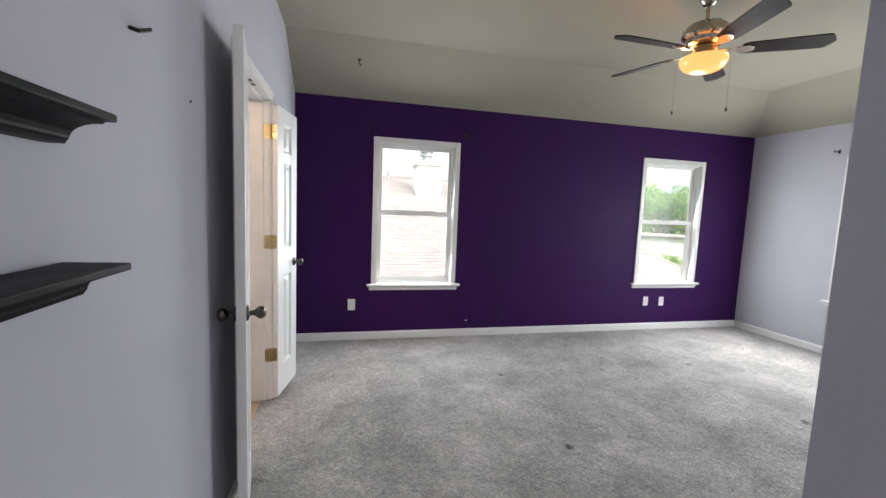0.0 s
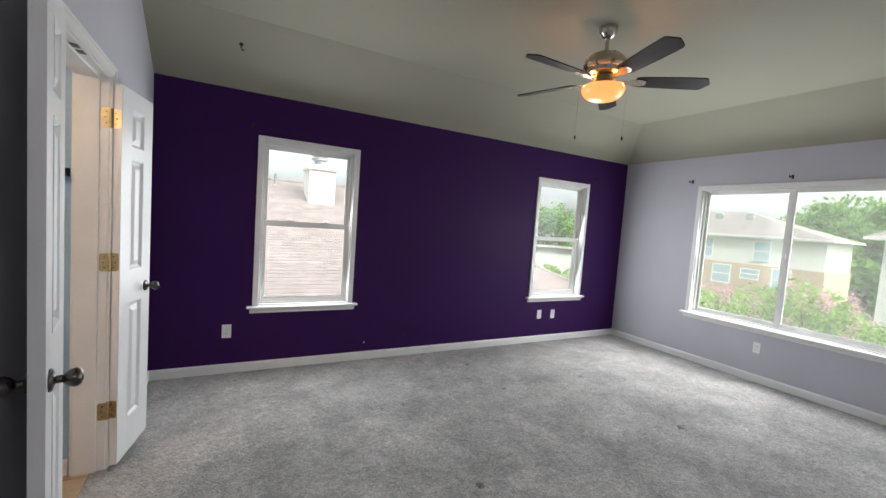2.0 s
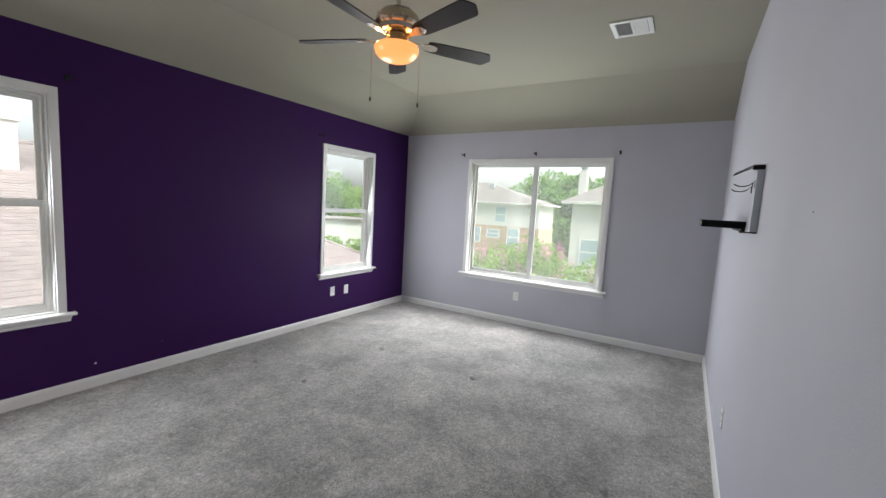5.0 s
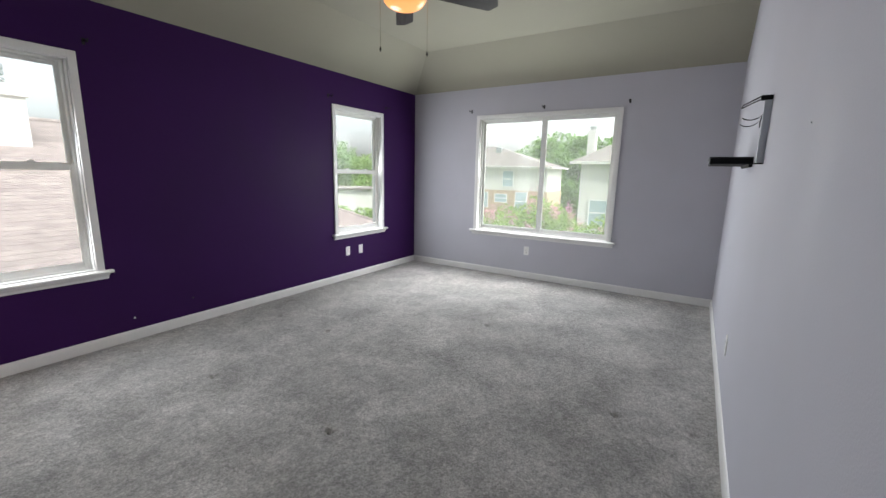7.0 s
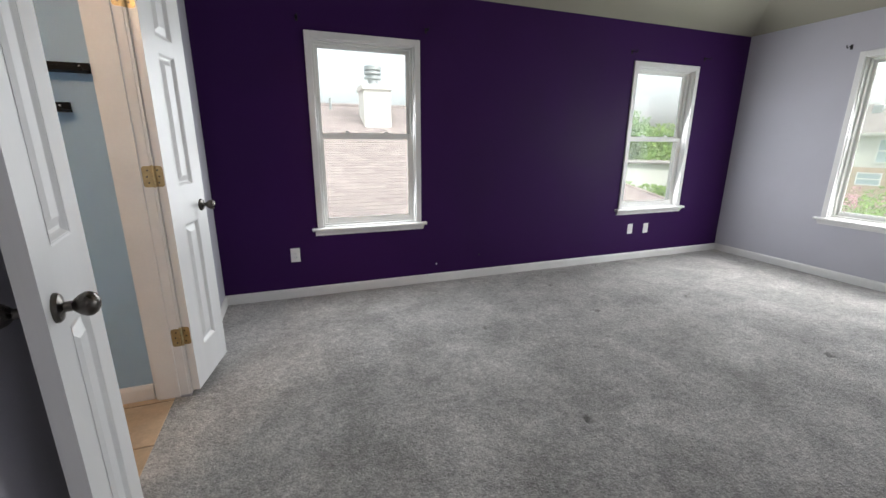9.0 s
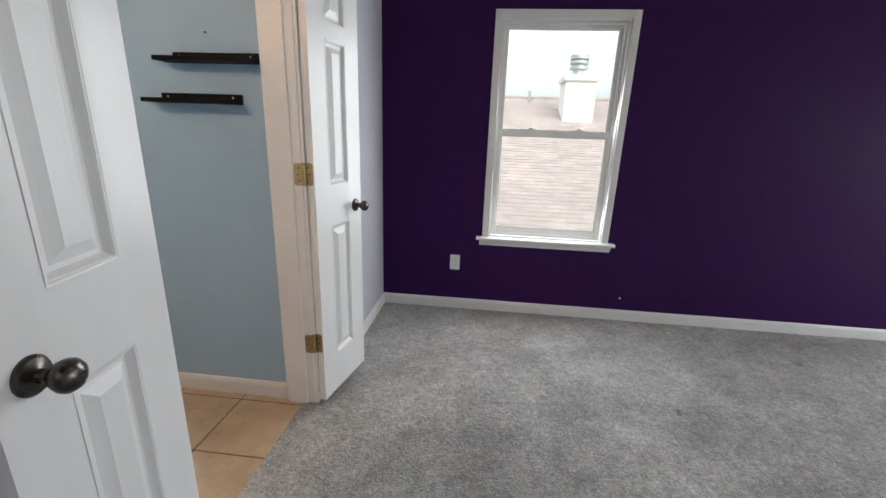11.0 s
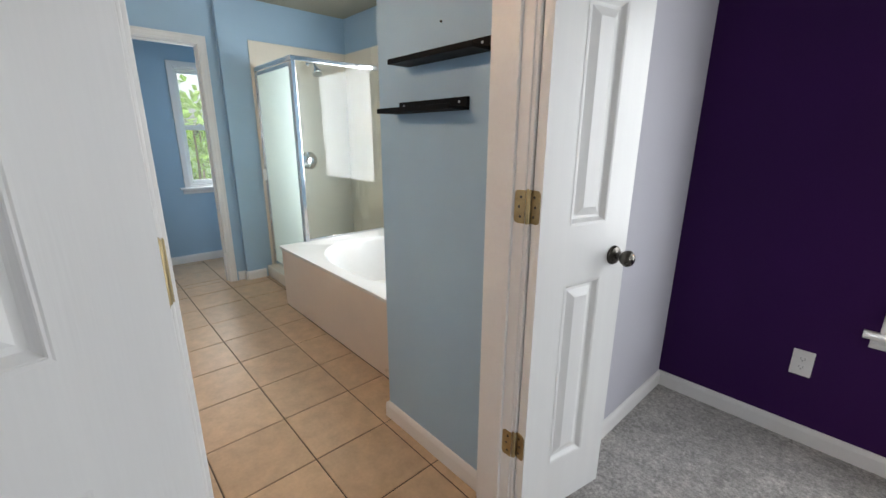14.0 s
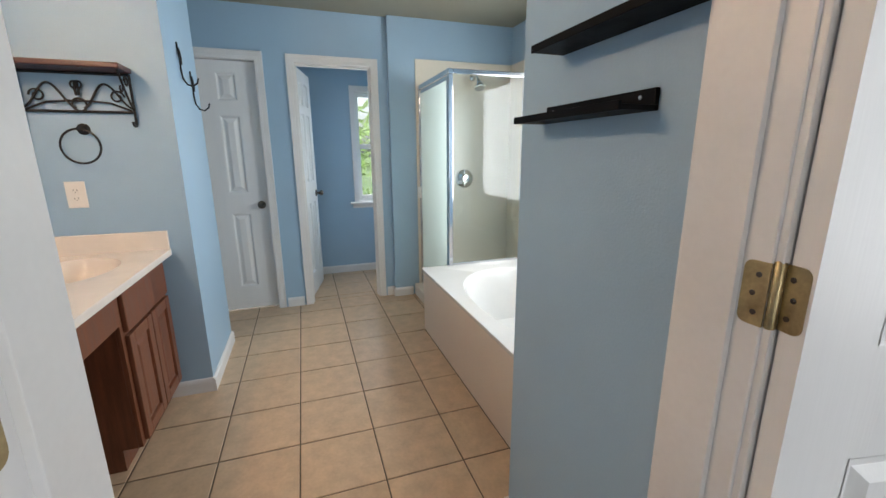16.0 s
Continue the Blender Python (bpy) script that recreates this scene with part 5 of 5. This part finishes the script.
def far_house(name, x0, x1, y0, y1, eave, ridge, label, brick=None, over=0.45, hip=None):
    """A two-storey house with a hip roof; its openings are on the face towards -x."""
    h = thing(name, Matrix(), label, "house", "houses beyond the wide window")
    if brick is None:
        part("wall", boxes(((x0, y0, GZ), (x1, y1, eave))), STUCCO, h)
    else:
        part("wall", boxes(((x0, y0, brick), (x1, y1, eave))), STUCCO, h, "pale upper wall")
        part("brick_wall", boxes(((x0 - 0.06, y0 - 0.06, GZ), (x1 + 0.06, y1 + 0.06, brick))), BRICKM, h, "tan brick lower wall")
    bm = bmesh.new()
    run = hip or min(x1 - x0, y1 - y0) / 2 + over
    a, b, c_, d = x0 - over, x1 + over, y0 - over, y1 + over
    if (d - c_) >= (b - a):
        r0, r1 = ((a + b) / 2, c_ + run), ((a + b) / 2, d - run)
    else:
        r0, r1 = (a + run, (c_ + d) / 2), (b - run, (c_ + d) / 2)
    v = [bm.verts.new(p) for p in ((a, c_, eave), (b, c_, eave), (b, d, eave), (a, d, eave), (*r0, ridge), (*r1, ridge))]
    if (d - c_) >= (b - a):
        fs = ((0, 1, 4), (1, 2, 5, 4), (2, 3, 5), (3, 0, 4, 5), (3, 2, 1, 0))
    else:
        fs = ((0, 1, 5, 4), (1, 2, 5), (2, 3, 4, 5), (3, 0, 4), (3, 2, 1, 0))
    for q in fs:
        bm.faces.new([v[k] for k in q])
    part("roof", bm, FARROOF, h)
    part("fascia", boxes(((a - 0.03, c_, eave - 0.11), (a + 0.02, d, eave + 0.02)), ((a, c_ - 0.03, eave - 0.11), (b, c_ + 0.02, eave + 0.02))), STUCCO, h)

    def win(y, z, w, hh):
        f = part("window", boxes(((x0 - 0.10, y - w / 2 - 0.06, z - hh / 2 - 0.06), (x0 - 0.05, y - w / 2, z + hh / 2 + 0.06)), ((x0 - 0.10, y + w / 2, z - hh / 2 - 0.06), (x0 - 0.05, y + w / 2 + 0.06, z + hh / 2 + 0.06)),
                                 ((x0 - 0.10, y - w / 2, z + hh / 2), (x0 - 0.05, y + w / 2, z + hh / 2 + 0.06)), ((x0 - 0.10, y - w / 2, z - hh / 2 - 0.06), (x0 - 0.05, y + w / 2, z - hh / 2)),
                                 ((x0 - 0.098, y - w / 2, z - 0.03), (x0 - 0.06, y + w / 2, z + 0.03))), TRIM, h)
        part("pane", boxes(((x0 - 0.08, y - w / 2, z - hh / 2), (x0 - 0.065, y + w / 2, z + hh / 2))), HOUSEPANE, f)
    return h, win


ha, win = far_house("brick_house", 34.0, 38.0, 11.9, 27.0, 1.98, 3.85, "far two-storey house, pale above and tan brick below", brick=-0.05, hip=6.0)
for y, z, w, hh in ((15.4, 0.95, 0.95, 1.3), (19.2, 0.95, 0.95, 1.3), (23.5, 0.95, 0.95, 1.3), (14.1, -0.95, 1.0, 1.5), (16.0, -0.75, 1.1, 0.65), (17.9, -0.95, 1.2, 1.3), (22.0, -1.2, 1.6, 1.5)):
    win(y, z, w, hh)
for y in (17.0, 19.2):
    part("roof_vent", boxes(((35.2, y - 0.25, 3.2), (35.6, y + 0.25, 3.72)), bevel=0.05), GALV, ha)
hb, win = far_house("white_house", 21.5, 31.0, -7.0, 6.2, 2.02, 5.0, "pale two-storey house with a tall chimney")
for y, z, w, hh in ((5.15, -0.45, 0.95, 1.2), (2.5, 0.75, 0.9, 1.3), (-1.5, 0.75, 0.9, 1.3), (-1.5, -1.25, 1.7, 1.5)):
    win(y, z, w, hh)
chim = part("chimney", boxes(((25.2, 6.42, GZ), (25.7, 6.86, 3.95)), bevel=0.02), STUCCO, hb, "tall pale chimney")
bm = bmesh.new()
lathe(bm, [(0, 3.95), (0.14, 3.95), (0.14, 4.02), (0.2, 4.04), (0.2, 4.16), (0, 4.2)], 16, Matrix.Translation((25.45, 6.64, 0)))
part("flue_cap", bm, GALV, chim)


def leaves(points, size, seed, mat, name, parent, spread=1.0):
    """Many small folded leaves at given places."""
    r = np.random.RandomState(seed)
    n = len(points)
    nrm = r.normal(size=(n, 3))
    nrm /= np.linalg.norm(nrm, axis=1, keepdims=True)
    t = np.cross(nrm, r.normal(size=(n, 3)))
    t /= np.linalg.norm(t, axis=1, keepdims=True)
    b = np.cross(nrm, t)
    s = size * r.uniform(0.6, 1.3, (n, 1))
    p = np.asarray(points)
    tip, base, lft, rgt = p + t * s, p - t * s, p + b * s * 0.5 + nrm * s * 0.15, p - b * s * 0.5 + nrm * s * 0.15
    vs = np.stack([base, lft, tip, rgt], 1).reshape(-1, 3)
    me = bpy.data.meshes.new(name)
    me.from_pydata(vs.tolist(), [], [(4 * k, 4 * k + 1, 4 * k + 2, 4 * k + 3) for k in range(n)])
    me.materials.append(mat)
    ob = new(name, me)
    ob.parent = parent
    return ob


def tree(name, x, y, height, radius, seed, mat, count, size, label, bloom=0, low=0.3, group="trees beyond the windows", category="tree"):
    r = random.Random(seed)
    t = thing(name, pose(x, y, GZ), label, category, group)
    bm = bmesh.new()

    def limb(a, b, r0, r1):
        d = b - a
        n = 5
        ring = None
        for k in range(n + 1):
            f = k / n
            c0 = a + d * f + Vector((math.sin(3 * f + seed), math.cos(2 * f + seed), 0)) * 0.04 * height * f * (1 - f)
            rad = r0 + (r1 - r0) * f
            q = [bm.verts.new(c0 + Vector((rad * math.cos(m_ * math.pi / 3), rad * math.sin(m_ * math.pi / 3), 0))) for m_ in range(6)]
            if ring:
                for m_ in range(6):
                    bm.faces.new((ring[m_], ring[(m_ + 1) % 6], q[(m_ + 1) % 6], q[m_]))
            ring = q
    trunk_top = Vector((0, 0, height * 0.55))
    limb(Vector((0, 0, 0)), trunk_top, 0.03 * height, 0.015 * height)
    clumps = []
    for k in range(16):
        a = r.uniform(0, 2 * math.pi)
        z = height * r.uniform(low, 0.93)
        k2 = math.sqrt(max(0.08, 1 - ((z / height - 0.55) / 0.47) ** 2))
        rad = radius * k2 * r.uniform(0.45, 0.95)
        c0 = Vector((rad * math.cos(a), rad * math.sin(a), z))
        clumps.append((c0, radius * r.uniform(0.28, 0.5)))
        limb(Vector((0, 0, height * r.uniform(0.2, 0.5))), c0, 0.01 * height, 0.003 * height)
    part("trunk", bm, BARK, t)
    rr_ = np.random.RandomState(seed)
    pts = []
    for c0, cr in clumps:
        n = count // len(clumps)
        d = rr_.normal(size=(n, 3))
        d /= np.linalg.norm(d, axis=1, keepdims=True)
        pts.append(np.array(c0) + d * cr * rr_.uniform(0.35, 1.0, (n, 1)) ** 0.6 * np.array([1, 1, 0.8]))
    leaves(np.concatenate(pts), size, seed, mat, "crown", t)
    if bloom:
        pts = []
        for k in range(bloom):
            c0, cr = clumps[k % len(clumps)]
            d = Vector((r.gauss(0, 1), r.gauss(0, 1), abs(r.gauss(0, 1)))).normalized()
            q = c0 + d * cr
            d2 = rr_.normal(size=(60, 3)) * np.array([0.07, 0.07, 0.13])
            pts.append(np.array(q) + d2)
        leaves(np.concatenate(pts), 0.035, seed + 5, BLOSSOM, "blossom", t)
    return t


for k, (x, y, h, rad) in enumerate(((52, 12.0, 8.9, 4.8), (50, 16.4, 9.1, 4.6), (46, 13.2, 7.2, 3.2), (58, 20, 9.6, 5), (60, 4, 8.5, 5), (47, 9.2, 7.6, 3.4))):
    tree("tree", x, y, h, rad, 20 + k, LEAF, 5200, 0.30, "tall leafy green tree beyond the houses", low=0.12)
for k, (x, y, h, rad) in enumerate(((29, 33, 6.9, 4.2), (34, 31.5, 6.0, 4.0), (25, 36, 7.4, 4.4), (38, 34, 6.2, 4.5), (43, 38, 6.4, 4.5), (31, 41, 8.2, 4.8))):
    tree("tree", x, y, h, rad, 40 + k, LEAF_LIGHT if k % 2 else LEAF, 5000, 0.24, "leafy green tree past the neighbour's roof", low=0.1)
for k, (x, y, h, rad) in enumerate(((11.5, 6.0, 3.45, 1.4), (12.4, 4.6, 3.9, 1.45), (12.0, 3.2, 3.5, 1.3), (13.0, 5.3, 4.0, 1.4), (14.0, 7.4, 3.5, 1.4), (12.6, 1.9, 2.9, 1.2), (15.4, 9.0, 2.9, 1.3))):
    tree("flowering_shrub", x, y, h, rad, 60 + k, LEAF_LIGHT, 4200, 0.075, "green shrub with pink flower heads", bloom=(22, 30, 26, 30, 12, 10, 4)[k], low=0.45, group="flowering shrubs under the wide window", category="shrub")

fence = thing("wood_fence", Matrix(), "brown weathered wooden garden fence", "fence")
for k in range(48):
    y = 8.0 + k * 0.145
    part("board", boxes(((21.0, y, GZ), (21.02, y + 0.135, GZ + 1.8 + 0.02 * math.sin(k * 2.1)))), FENCEWOOD, fence)
part("rail", boxes(((21.02, 8.0, GZ + 0.4), (21.06, 14.95, GZ + 0.49)), ((21.02, 8.0, GZ + 1.4), (21.06, 14.95, GZ + 1.49))), FENCEWOOD, fence)

gh = thing("garden_outbuilding", Matrix(), "low pale outbuilding beyond the neighbour's lawn", "outbuilding")
gm = pose(22.6, 24.2, GZ, 0, 0, -42)
gh.matrix_basis = gm
part("wall", boxes(((-3.6, -1.6, 0), (3.6, 1.6, 3.42)), bevel=0.02), STUCCO, gh)
part("roof", boxes(((-3.9, -1.9, 3.42), (3.9, 1.9, 3.55)), bevel=0.03), FARROOF, gh)
for k, (x, y, h) in enumerate(((17.4, 19.6, 2.75), (18.9, 18.6, 2.65), (16.0, 20.9, 2.8), (20.3, 17.4, 2.6), (21.6, 16.2, 2.6))):
    tree("hedge_shrub", x, y, h, 1.3, 90 + k, LEAF_LIGHT, 2600, 0.10, "rounded light green hedge shrub", low=0.3, group="hedge past the neighbour's roof", category="shrub")

# greenery outside the toilet room
for k, (x, y, h, rad) in enumerate(((-9.5, 4.6, 5.6, 2.3), (-10.5, 6.8, 5.2, 2.2), (-12.5, 3.0, 5.4, 2.4))):
    tree("tree", x, y, h, rad, 110 + k, LEAF_LIGHT, 3200, 0.13, "leafy tree outside the toilet room window", low=0.15)


# ---- floor tiles, each its own piece ----
bed = tagged(part("floor_bath", boxes(((BW - 0.058, BS, -0.06), (W - 0.06, BN, -0.0035)), ((-4.40, 2.67, -0.06), (BW - 0.058, 4.08, -0.0035))), GROUT), "tan ceramic tile bathroom floor", "floor", kind="structure")
PITCH, GAP = 0.343, 0.006
meshes = {}


def tile_mesh(w, d):
    key = (round(w, 3), round(d, 3))
    if key not in meshes:
        bm = bmesh.new()
        e = 0.003
        lo = [bm.verts.new((x, y, -0.0035)) for x, y in ((0, 0), (w, 0), (w, d), (0, d))]
        mi = [bm.verts.new((x, y, -0.0015)) for x, y in ((0, 0), (w, 0), (w, d), (0, d))]
        hi = [bm.verts.new((x, y, 0.0)) for x, y in ((e, e), (w - e, e), (w - e, d - e), (e, d - e))]
        for a, b in ((lo, mi), (mi, hi)):
            for k in range(4):
                bm.faces.new((a[k], a[(k + 1) % 4], b[(k + 1) % 4], b[k]))
        bm.faces.new(hi)
        me = bpy.data.meshes.new("tile")
        bm.to_mesh(me)
        bm.free()
        me.materials.append(TILE)
        meshes[key] = me
    return meshes[key]


rng = random.Random(4)
EDGE = BW - 0.058
spans = []
for i in range(-12, 3):
    a, b = max(-0.522 + i * PITCH, -4.40), min(-0.522 + (i + 1) * PITCH, W - 0.061)
    spans += [(a, EDGE), (EDGE, b)] if a < EDGE < b else [(a, b)]
for x0, x1 in spans:
    far = x1 < EDGE + 0.01
    for j in range(-5, 4):
        y0, y1 = max(3.079 + j * PITCH, 2.67 if far else BS), min(3.079 + (j + 1) * PITCH, 4.08 if far else 3.80 if x1 < -2.55 else 3.65)
        if x1 - x0 < 0.03 or y1 - y0 < 0.02:
            continue
        t = new("tile", tile_mesh(x1 - x0 - GAP, y1 - y0 - GAP))
        t.parent = bed
        t.matrix_basis = pose(x0 + GAP / 2, y0 + GAP / 2, rng.uniform(-0.0006, 0.0006), rng.uniform(-0.08, 0.08), rng.uniform(-0.08, 0.08))
